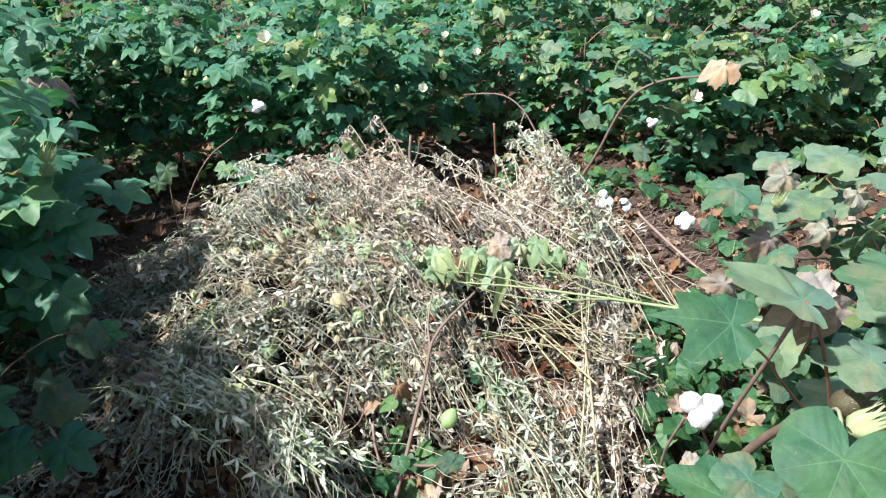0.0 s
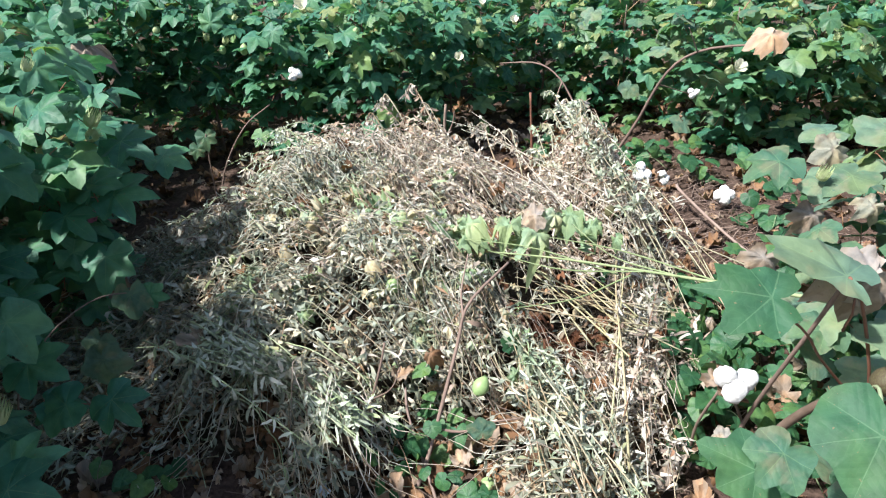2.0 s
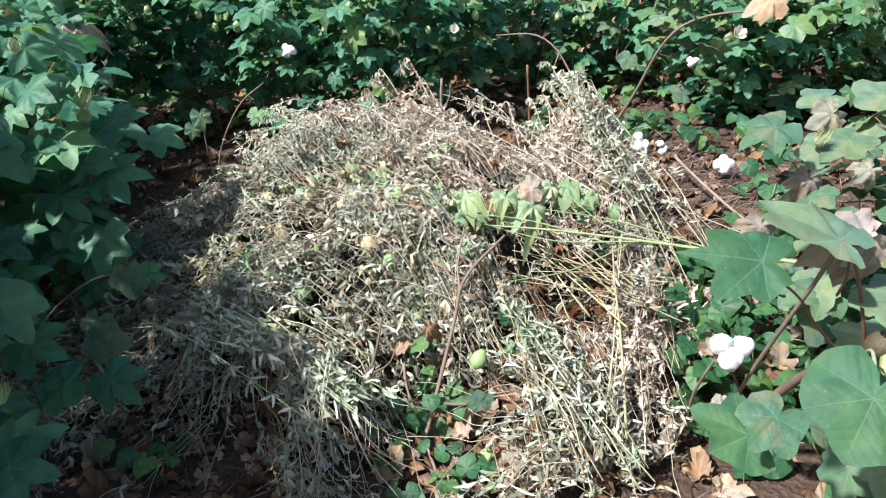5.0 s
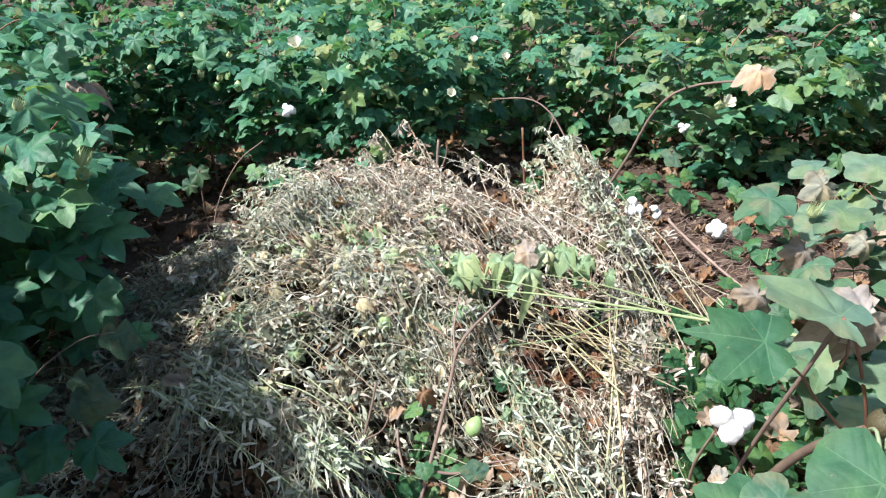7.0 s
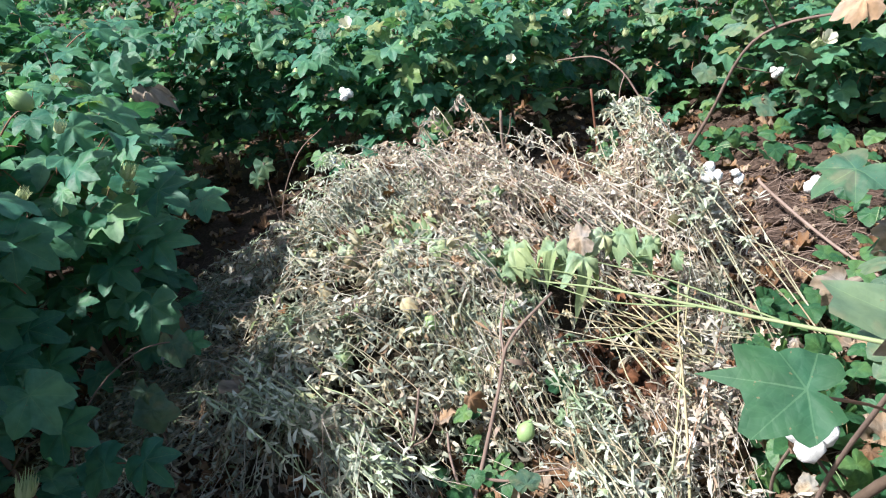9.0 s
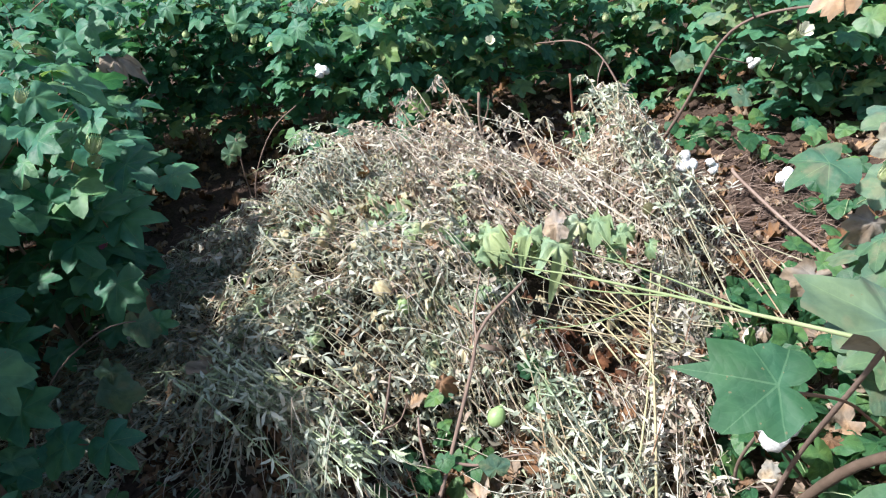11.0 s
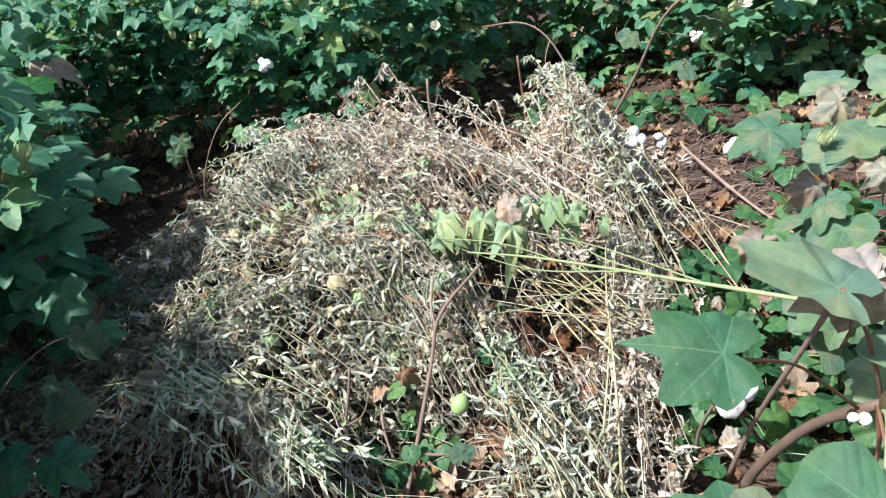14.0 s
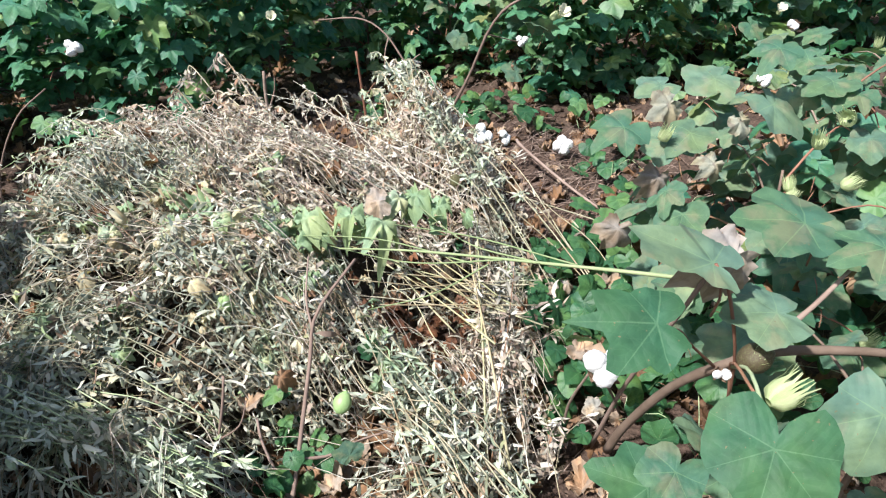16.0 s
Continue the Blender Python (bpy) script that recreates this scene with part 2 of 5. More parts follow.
PINK = plain_material("pink_petal", [(0.2, (0.42, 0.1, 0.2)), (0.8, (0.6, 0.25, 0.36))], 20, 0.6, translucent=0.2)
PLASTIC = plain_material("pale_plastic", [(0.2, (0.3, 0.36, 0.46)), (0.8, (0.5, 0.56, 0.64))], 8, 0.4)


def soil_material():
    m, n, l, p, _ = material("soil", 0.95, 0.15)
    co = n.new("ShaderNodeTexCoord").outputs["Object"]
    big, mid, fine = noise_node(n, l, 1.7, co, 5), noise_node(n, l, 14, co, 6), noise_node(n, l, 90, co, 5)
    c = ramp_node(n, l, mid, [(0.25, (0.016, 0.011, 0.0085)), (0.5, (0.044, 0.031, 0.024)), (0.75, (0.105, 0.075, 0.058))])
    c = mix_node(n, l, math_node(n, l, "MULTIPLY", big, 0.6), c, (0.06, 0.038, 0.028))
    c = mix_node(n, l, 0.45, c, ramp_node(n, l, fine, [(0.3, (0.025, 0.017, 0.013)), (0.7, (0.15, 0.1, 0.075))]))
    l.new(c, p.inputs["Base Color"])
    h = math_node(n, l, "ADD", mid, math_node(n, l, "MULTIPLY", fine, 0.4))
    bump_node(n, l, p, h, 0.9, 0.03)
    return m


SOIL = soil_material()
# kept near black: the shade in the heap's gaps, put into the colour
GAP_SHADE = plain_material("shade_dark_heap_core", [(0.2, (0.022, 0.018, 0.012)), (0.55, (0.05, 0.04, 0.028)), (0.9, (0.1, 0.08, 0.055))], 40, 0.95, 0.1, 0.9, 0.02)


# ---- mesh helpers ----
def mesh_of(name, verts, faces, mats, smooth=True, slots=None, uvs=None):
    me = bpy.data.meshes.new(name)
    me.from_pydata([tuple(v) for v in verts], [], [tuple(f) for f in faces])
    for m in mats if isinstance(mats, (list, tuple)) else [mats]:
        me.materials.append(m)
    if smooth:
        me.polygons.foreach_set("use_smooth", [True] * len(me.polygons))
    if slots is not None:
        me.polygons.foreach_set("material_index", slots)
    if uvs is not None:
        layer = me.uv_layers.new(name="UVMap")
        idx = np.empty(len(me.loops), dtype=np.int32)
        me.loops.foreach_get("vertex_index", idx)
        layer.data.foreach_set("uv", np.asarray(uvs, dtype=np.float32)[idx].ravel())
    me.update()
    return me


def part(name, me, parent, m=None, label=""):
    """Links a mesh as one object under a thing or under a part; m is its pose in the parent's space."""
    ob = new(name, me)
    ob.parent = parent
    if m is not None:
        ob.matrix_basis = m
    if label:
        ob["label"] = label
    return ob


def thing(name, at, label, category, group="", kind=""):
    ob = new(name)
    ob.empty_display_size = 0.05
    ob.matrix_basis = Matrix.Translation(at)
    return tagged(ob, label, category, group, kind)


def smooth_line(pts, count):
    """A Catmull-Rom line through the points."""
    p = [np.asarray(q, float) for q in pts]
    p = [2 * p[0] - p[1]] + p + [2 * p[-1] - p[-2]]
    out = []
    for u in np.linspace(0, len(pts) - 1, count):
        i = min(int(u), len(pts) - 2)
        f = u - i
        a, b, c, d = p[i:i + 4]
        out.append(0.5 * (2 * b + (c - a) * f + (2 * a - 5 * b + 4 * c - d) * f * f + (3 * b - a - 3 * c + d) * f ** 3))
    return np.array(out)


def tube_data(pts, r0, r1, sides=6, base=0, knots=0.0, rng=None):
    """Verts and faces of a tapering tube along the points."""
    pts = np.asarray(pts, float)
    n = len(pts)
    tang = np.gradient(pts, axis=0)
    tang /= np.linalg.norm(tang, axis=1)[:, None] + 1e-9
    ref = np.array([0, 0, 1.0]) if abs(tang[:, 2]).mean() < 0.8 else np.array([1.0, 0, 0])
    u = np.cross(tang, ref)
    u /= np.linalg.norm(u, axis=1)[:, None] + 1e-9
    v = np.cross(tang, u)
    rad = np.linspace(r0, r1, n)
    if knots and rng is not None:
        rad = rad * (1 + knots * rng.uniform(-1, 1, n))
    ang = np.arange(sides) * 2 * math.pi / sides
    vs = (pts[:, None] + rad[:, None, None] * (np.cos(ang)[None, :, None] * u[:, None] + np.sin(ang)[None, :, None] * v[:, None])).reshape(-1, 3)
    fs = []
    for i in range(n - 1):
        for k in range(sides):
            k2 = (k + 1) % sides
            fs.append((base + i * sides + k, base + i * sides + k2, base + (i + 1) * sides + k2, base + (i + 1) * sides + k))
    fs.append(tuple(base + k for k in reversed(range(sides))))
    fs.append(tuple(base + (n - 1) * sides + k for k in range(sides)))
    return list(vs), fs


def tube(name, pts, r0, r1, mat, sides=6, count=None, knots=0.08, seed=0):
    rng = np.random.default_rng(seed)
    line = smooth_line(pts, count or max(5, 3 * len(pts)))
    v, f = tube_data(line, r0, r1, sides, 0, knots, rng)
    return mesh_of(name, v, f, mat)


def leaf_outline(deg, depth, rng, lobes=5, side=0.84, shape=None):
    """Reach of a palmate cotton leaf at an angle; 1 at the tip of the middle lobe."""
    a = ((deg + 90) % 360) - 90
    tips = [(90, 1.0, 27), (38, side, 27), (142, side, 27)]
    if lobes == 5:
        tips += [(-14, side * 0.78, 26), (194, side * 0.78, 26)]
    floor = side * (0.95 - 0.5 * depth)
    if shape:
        floor, tips = shape
    r = floor if a < 215 and a > -35 else floor * 0.95
    for t, length, wide in tips:
        d = min(abs(a - t), abs(a - t + 360), abs(a - t - 360))
        r = max(r, floor + (length - floor) * max(0.0, 1 - (d / wide) ** 1.2))
    notch = abs(a + 90) if a < 0 else abs(a - 270)
    if notch < 32:
        r *= 0.25 + 0.75 * notch / 32
    return r


def leaf_mesh(name, mat, depth, seed, droop=0.25, crumple=0.02, fold=0.12, petiole=0.55, lobes=5, stem_mat=None, round_leaf=False, side=0.84, rag=0.0, sag=1.0, shape=None):
    rng = np.random.default_rng(seed)
    degs = [-90 + k * 360 / 34 for k in range(34)]
    if not round_leaf:
        degs = [min((*VEINS, 64, 116, 13, 167), key=lambda a: abs(((d - a + 180) % 360) - 180)) if min(abs(((d - a + 180) % 360) - 180) for a in (*VEINS, 64, 116, 13, 167)) < 5.2 else d for d in degs]
    verts, uvs, faces, slots = [(0, 0, 0)], [(0, 0)], [], []
    lean = rng.uniform(-0.12, 0.12) * sag
    ph = rng.uniform(0, 6.28, 4)
    for ring in (0.3, 0.66, 1.0):
        for d in degs:
            if round_leaf:
                a = ((d + 90) % 360) - 90
                notch = abs(a + 90) if a < 0 else abs(a - 270)
                r = 0.72 + 0.28 * max(0, 1 - abs(a - 90) / 40) ** 1.2
                r *= 0.35 + 0.65 * min(1, notch / 40)
            else:
                r = leaf_outline(d, depth, rng, lobes, side, shape)
            r *= ring * (1 + 0.05 * math.sin(3 * radians(d) + ph[0]))
            if rag and ring == 1.0:
                r *= 1 + rag * rng.uniform(-1, 0.6)
            x, y = r * math.cos(radians(d)), r * math.sin(radians(d))
            vein = min(abs(((d - a + 180) % 360) - 180) for a in VEINS) / 26
            z = -droop * r * r + fold * r * min(1.0, vein) + lean * x * abs(x)
            z += crumple * ring * (math.sin(9 * x + ph[1]) + math.sin(11 * y + ph[2]) + math.sin(17 * (x - y) + ph[3]))
            verts.append((x * (1 - 0.1 * droop * r), y * (1 - 0.18 * droop * r), z))
            uvs.append((x, y))
    n = len(degs)
    for k in range(n):
        k2 = (k + 1) % n
        faces.append((0, 1 + k, 1 + k2))
        for ring in (0, 1):
            a, b = 1 + ring * n, 1 + (ring + 1) * n
            faces.append((a + k, b + k, b + k2, a + k2))
    slots = [0] * len(faces)
    if petiole:
        line = [(0, 0, -0.035), (0, -petiole * 0.35, -petiole * 0.25), (0, -petiole * 0.6, -petiole * 0.75), (0, -petiole * 0.7, -petiole * 1.25)]
        v, f = tube_data(np.array(line), 0.016, 0.02, 3, len(verts))
        verts += [tuple(q) for q in v]
        uvs += [(3, 3)] * len(v)
        faces += f
        slots += [1] * len(f)
    return mesh_of(name, verts, faces, [mat, stem_mat or REDSTEM], True, slots, uvs)


SPIKED = (0.36, [(90, 1.0, 15), (66, 0.76, 30), (135, 0.84, 34), (183, 0.52, 40), (236, 0.44, 30), (-16, 0.42, 45), (22, 0.46, 40)])
LOPSIDED = (0.4, [(90, 1.0, 26), (120, 0.92, 26), (45, 0.68, 36), (0, 0.52, 40), (170, 0.36, 40), (-45, 0.42, 40)])
CORDATE = (0.76, [(90, 1.0, 40), (34, 0.92, 42), (146, 0.92, 42), (-28, 0.86, 40), (208, 0.86, 40)])
THREE = (0.6, [(90, 1.0, 44), (28, 0.86, 42), (152, 0.9, 42), (-20, 0.66, 36), (200, 0.66, 36)])
GREEN_LEAVES = [leaf_mesh("leaf", GREEN, dep, s, dr, 0.018, fo) for s, (dep, dr, fo) in enumerate([(0.6, 0.2, 0.12), (0.72, 0.3, 0.18), (0.45, 0.24, 0.1), (0.66, 0.4, 0.2), (0.78, 0.15, 0.14), (0.5, 0.34, 0.12)])]
LIME_LEAVES = [leaf_mesh("leaf", LIME, dep, 10 + s, dr, 0.02, fo) for s, (dep, dr, fo) in enumerate([(0.5, 0.2, 0.12), (0.62, 0.35, 0.18), (0.42, 0.28, 0.1)])]
OLD_LEAVES = [leaf_mesh("leaf", OLD, dep, 20 + s, dr, 0.026, fo, rag=0.06, sag=2.5) for s, (dep, dr, fo) in enumerate([(0.45, 0.12, 0.08), (0.52, 0.2, 0.1), (0.4, 0.16, 0.12), (0.58, 0.25, 0.08)])]
BROAD_LEAF = leaf_mesh("leaf", FRESH, 0.35, 32, 0.12, 0.02, 0.09, side=0.8, rag=0.025, sag=2.0)
SPIKED_LEAF = leaf_mesh("leaf", FRESH, 0.3, 37, 0.12, 0.018, 0.09, rag=0.02, sag=1.5, shape=SPIKED)
CORDATE_LEAF = leaf_mesh("leaf", FRESH, 0.3, 38, 0.1, 0.02, 0.1, rag=0.02, sag=1.5, shape=CORDATE)
BROAD_OLD = [leaf_mesh("leaf", GREYED, 0.3, 80 + s, dr, 0.024, 0.09, rag=0.05, sag=2.5, shape=THREE) for s, dr in enumerate((0.1, 0.2, 0.28))]
OLD_LEAVES += BROAD_OLD
LOPSIDED_OLD = leaf_mesh("leaf", GREYED, 0.4, 36, 0.1, 0.022, 0.08, rag=0.04, sag=1.5, shape=LOPSIDED)
DEAD_LEAVES = [leaf_mesh("leaf", DEAD, 0.4, 40 + s, dr, 0.17, 0.3, 0.0, rag=0.22, sag=4.0, shape=THREE) for s, dr in enumerate([1.3, 0.8, -0.9, 1.7])]
RUST_LEAVES = [leaf_mesh("leaf", RUST, 0.4, 45 + s, dr, 0.17, 0.3, 0.0, rag=0.22, sag=4.0, shape=THREE) for s, dr in enumerate([1.3, 0.8, 1.7])]
FADED_LEAVES = [leaf_mesh("leaf", FADED, 0.4, 50 + s, dr, 0.1, 0.22, 0.5, rag=0.14, sag=4.0, shape=THREE) for s, dr in enumerate([0.9, 0.6, 1.1])]
TAN = leaf_material("tan_dead_leaf", [(0.0, (0.4, 0.28, 0.21)), (1.0, (0.5, 0.37, 0.29))], vein=(0.3, 0.2, 0.14), spots=0.25, spot_colour=(0.26, 0.16, 0.1), rough=0.75, translucent=0.2, spec=0.15)
TAN_LEAF = leaf_mesh("leaf", TAN, 0.4, 58, 0.9, 0.1, 0.3, 0.3, rag=0.12, sag=5.0, shape=CORDATE)
PAPERY_LEAVES = [leaf_mesh("leaf", PAPERY, 0.4, 55 + s, dr, 0.16, 0.3, 0.0, rag=0.16, sag=4.0, shape=THREE) for s, dr in enumerate([1.2, 0.7, 1.5])]
WILTED_LEAVES = [leaf_mesh("leaf", WILTED, 0.45, 60 + s, dr, 0.15, 0.45, 0.4, stem_mat=GREENSTALK, side=0.75, rag=0.12, sag=6.0) for s, dr in enumerate([1.3, 0.9, 1.6])]
FIELD_LEAVES = GREEN_LEAVES * 2 + LIME_LEAVES
# paler leaf mix that stands in for stronger sunlight on the right of the rows
SUNNY_FIELD = GREEN_LEAVES + LIME_LEAVES * 2 + OLD_LEAVES[:2] + BROAD_OLD[:2]
CREEPER_LEAVES = [leaf_mesh("leaf", CREEPER, 0.3, 70 + s, dr, 0.02, 0.1, 0.5, round_leaf=True) for s, dr in enumerate([0.15, 0.3, 0.4])]


def leaf_pose(at, tip, normal, size):
    """The pose of a leaf whose stalk meets it at a point, with the way to its tip and its upper side."""
    y = Vector(tip).normalized()
    x = y.cross(Vector(normal)).normalized()
    z = x.cross(y)
    m = Matrix((x, y, z)).transposed().to_4x4()
    return Matrix.Translation(at) @ m @ Matrix.Diagonal((size, size, size, 1))


# ---- bolls, buds and flowers ----
def lint_mesh(seed, stretch=1.3):
    bm = bmesh.new()
    bmesh.ops.create_icosphere(bm, subdivisions=3, radius=1.0)
    off = Vector((seed * 3.1, seed * 1.7, 0))
    for v in bm.verts:
        d = v.co.normalized()
        v.co = d * (1 + 0.2 * noise.noise(d * 1.6 + off) + 0.13 * noise.noise(d * 4 + off) + 0.07 * noise.noise(d * 11 + off))
        v.co.z *= stretch
    me = bpy.data.meshes.new("lint")
    bm.to_mesh(me)
    bm.free()
    me.materials.append(LINT)
    me.polygons.foreach_set("use_smooth", [True] * len(me.polygons))
    return me


def bur_mesh():
    """Four dry pointed valves that hold an open boll."""
    v, f = [], []
    for k in range(4):
        a = k * math.pi / 2 + 0.4
        c, s = math.cos(a), math.sin(a)
        b = len(v)
        for r, z, w in ((0.1, -0.3, 0.15), (0.55, -0.15, 0.4), (0.95, 0.15, 0.3), (1.25, 0.5, 0.02)):
            for e in (-1, 0, 1):
                rr = r + (0.12 if e == 0 else 0)
                v.append((rr * c - e * w * s, rr * s + e * w * c, z - (0.12 if e == 0 else 0)))
        for i in range(3):
            for e in range(2):
                q = b + i * 3 + e
                f.append((q, q + 1, q + 4, q + 3))
    return mesh_of("bur", v, f, BUR)


def bract_mesh(seed, teeth=9):
    """A cup of three frilled bracts with long teeth."""
    rng = np.random.default_rng(seed)
    v, f = [], []
    for k in range(3):
        a0 = k * 2 * math.pi / 3
        for i in range(teeth):
            a = a0 + (i / (teeth - 1) - 0.5) * 2.0
            long = 1.0 + 0.75 * math.cos((i / (teeth - 1) - 0.5) * 2.6) * rng.uniform(0.8, 1.2)
            b = len(v)
            da = 2.0 / (teeth - 1) * 0.62
            for r, z, w in ((0.25, -0.2, da), (0.75, 0.15, da), (0.85, 0.65, da * 0.95), (0.75 + rng.uniform(-.1, .25), 0.9 + 0.35 * long, da * 0.45), (0.7 + rng.uniform(-.2, .5), 0.9 + 0.8 * long, 0.015)):
                for e in (-1, 1):
                    v.append((r * math.cos(a + e * w), r * math.sin(a + e * w), z))
            for j in range(4):
                f.append((b + 2 * j, b + 2 * j + 1, b + 2 * j + 3, b + 2 * j + 2))
    return mesh_of("bract_cup", v, f, BRACT)


def boll_mesh(mat=None):
    bm = bmesh.new()
    bmesh.ops.create_uvsphere(bm, u_segments=16, v_segments=10, radius=1.0)
    for q in bm.verts:
        a = math.atan2(q.co.y, q.co.x)
        r = 1 - 0.06 * (1 - abs(math.sin(2 * a))) ** 3
        taper = 1 - 0.45 * max(0, q.co.z) ** 1.5
        q.co.x *= r * taper
        q.co.y *= r * taper
        q.co.z *= 1.3
    me = bpy.data.meshes.new("green_boll")
    bm.to_mesh(me)
    bm.free()
    me.materials.append(mat or GREENBOLL)
    me.polygons.foreach_set("use_smooth", [True] * len(me.polygons))
    return me


def flower_mesh(mat):
    v, f = [], []
    for k in range(5):
        a0 = k * 2 * math.pi / 5
        b = len(v)
        for r, z, w in ((0.12, 0, 0.2), (0.5, 0.42, 0.6), (0.82, 0.92, 0.66), (0.98, 1.2, 0.34)):
            for e in (-1, -0.4, 0.4, 1):
                a = a0 + e * w
                v.append((r * math.cos(a), r * math.sin(a), z + 0.08 * abs(e) + 0.05 * e))
        for i in range(3):
            for e in range(3):
                q = b + i * 4 + e
                f.append((q, q + 1, q + 5, q + 4))
    return mesh_of("petals", v, f, mat)


LINTS = [lint_mesh(s) for s in range(4)]
DULLBOLL = plain_material("mottled_brown_green_boll", [(0.3, (0.06, 0.045, 0.025)), (0.5, (0.12, 0.13, 0.055)), (0.75, (0.22, 0.22, 0.1))], 9, 0.55, 0.3, 0.3)
BUR_MESH, BOLL_MESH, DULL_BOLL_MESH = bur_mesh(), boll_mesh(), boll_mesh(DULLBOLL)
BRACTS = [bract_mesh(s) for s in range(3)]
FLOWER, PINKFLOWER = flower_mesh(PETAL), flower_mesh(PINK)


def open_boll(parent, at, size, seed, tilt=(0, 0, 0), count=4):
    """A burst boll: bur with locks of lint, as a part of a plant."""
    rng = np.random.default_rng(seed)
    bur = part("open_boll", BUR_MESH, parent, Matrix.Translation(at) @ pose(0, 0, 0, *tilt) @ Matrix.Scale(size * 0.42, 4), "burst cotton boll with white lint in a dry brown bur")
    for k in range(count):
        a = k * 2 * math.pi / count + rng.uniform(-0.3, 0.3)
        r = 0.62
        part("lint", LINTS[(seed + k) % 4], bur, pose(r * math.cos(a), r * math.sin(a), 0.5 + rng.uniform(-.1, .25), *rng.uniform(-35, 35, 3)) @ Matrix.Scale(rng.uniform(0.55, 0.72), 4), "fluffy white lock of cotton")
    return bur


def flower_bud(parent, at, size, seed, tilt=(0, 0, 0)):
    return part("flower_bud", BRACTS[seed % 3], parent, Matrix.Translation(at) @ pose(0, 0, 0, *tilt) @ Matrix.Scale(size * 0.4, 4), "pale green bud in frilled pointed bracts")


def green_boll(parent, at, size, seed, tilt=(0, 0, 0), dull=False):
    ob = part("green_boll", DULL_BOLL_MESH if dull else BOLL_MESH, parent, Matrix.Translation(at) @ pose(0, 0, 0, *tilt) @ Matrix.Scale(size * 0.5, 4), "mottled brown-green cotton boll" if dull else "closed pale green cotton boll")
    part("bract_cup", BRACTS[seed % 3], ob, pose(0, 0, -0.9) @ Matrix.Scale(0.8, 4))
    return ob


def flower(parent, at, size, mesh, tilt=(0, 0, 0), label="open cream-white cotton flower"):
    ob = part("flower", mesh, parent, Matrix.Translation(at) @ pose(0, 0, 0, *tilt) @ Matrix.Scale(size * 0.45, 4), label)
    part("bract_cup", BRACTS[1], ob, pose(0, 0, -0.6) @ Matrix.Scale(0.5, 4))
    return ob


# ---- ground ----
def graded(lo, hi, step, far):
    mid = list(np.arange(lo, hi + step / 2, step))
    out, s = [], step
    x = hi
    while x < far:
        s *= 1.35
        x += s
        out.append(x)
    back, s, x = [], step, lo
    while x > -far:
        s *= 1.35
        x -= s
        back.append(x)
    return np.array(back[::-1] + mid + out)


def soil_height(x, y):
    p = Vector((x, y, 0))
    h = 0.022 * noise.noise(p * 2.1) + 0.014 * noise.noise(p * 7) + 0.011 * abs(noise.noise(p * 17))
    return h - 0.012


def build_ground():
    xs, ys = graded(-2.8, 2.8, 0.03, 900), graded(0.2, 4.6, 0.03, 900)
    near = lambda x, y: -6 < x < 6 and -3 < y < 9
    verts = [(x, y, soil_height(x, y) if near(x, y) else -0.01) for y in ys for x in xs]
    w = len(xs)
    faces = [(j * w + i, j * w + i + 1, (j + 1) * w + i + 1, (j + 1) * w + i) for j in range(len(ys) - 1) for i in range(w - 1)]
    return tagged(new("ground", mesh_of("ground", verts, faces, SOIL)), "brown crumbly field soil with clods and furrows", "ground", kind="structure")


ground = build_ground()


# ---- the heap of pulled weeds ----
def bump_at(x, y, cx, cy, rx, ry):
    return math.exp(-((x - cx) / rx) ** 2 - ((y - cy) / ry) ** 2)


def heap_height(x, y):
    d = ((x + 0.2) / 0.52) ** 2 + ((y - 2.15) / 0.52) ** 2
    h = 0.31 * math.exp(-d ** 1.3)
    h += 0.15 * bump_at(x, y, -0.1, 1.63, 0.42, 0.2)
    h += 0.17 * bump_at(x, y, -0.22, 1.31, 0.14, 0.12) + 0.1 * bump_at(x, y, -0.44, 1.46, 0.17, 0.12) + 0.09 * bump_at(x, y, 0.24, 1.36, 0.14, 0.22) + 0.06 * bump_at(x, y, 0.2, 1.2, 0.13, 0.1)
    h += 0.10 * bump_at(x, y, -0.72, 1.82, 0.36, 0.36)
    h += 0.29 * bump_at(x, y, 0.40, 2.36, 0.13, 0.22) + 0.1 * bump_at(x, y, 0.48, 2.0, 0.08, 0.25)
    h += 0.1 * bump_at(x, y, -0.46, 2.4, 0.2, 0.22)
    h += 0.07 * bump_at(x, y, -0.48, 1.95, 0.18, 0.18)
    h += 0.07 * bump_at(x, y, 0.46, 1.5, 0.08, 0.4)
    h -= 0.12 * bump_at(x, y, 0.28, 1.68, 0.13, 0.12)
    h -= 0.12 * bump_at(x, y, -0.05, 1.3, 0.14, 0.16) + 0.12 * bump_at(x, y, -0.54, 1.22, 0.2, 0.14)
    h -= 0.03 * bump_at(x, y, -0.35, 1.46, 0.2, 0.05) + 0.075 * bump_at(x, y, 0.2, 2.5, 0.12, 0.22)
    h -= 0.07 * bump_at(x, y, -0.06, 1.42, 0.08, 0.07)
    lump = 0.05 * noise.noise(Vector((x * 5, y * 5, 3))) + 0.045 * noise.noise(Vector((x * 12, y * 12, 7)))
    return max(h + lump * min(1.0, h / 0.12), 0.0)


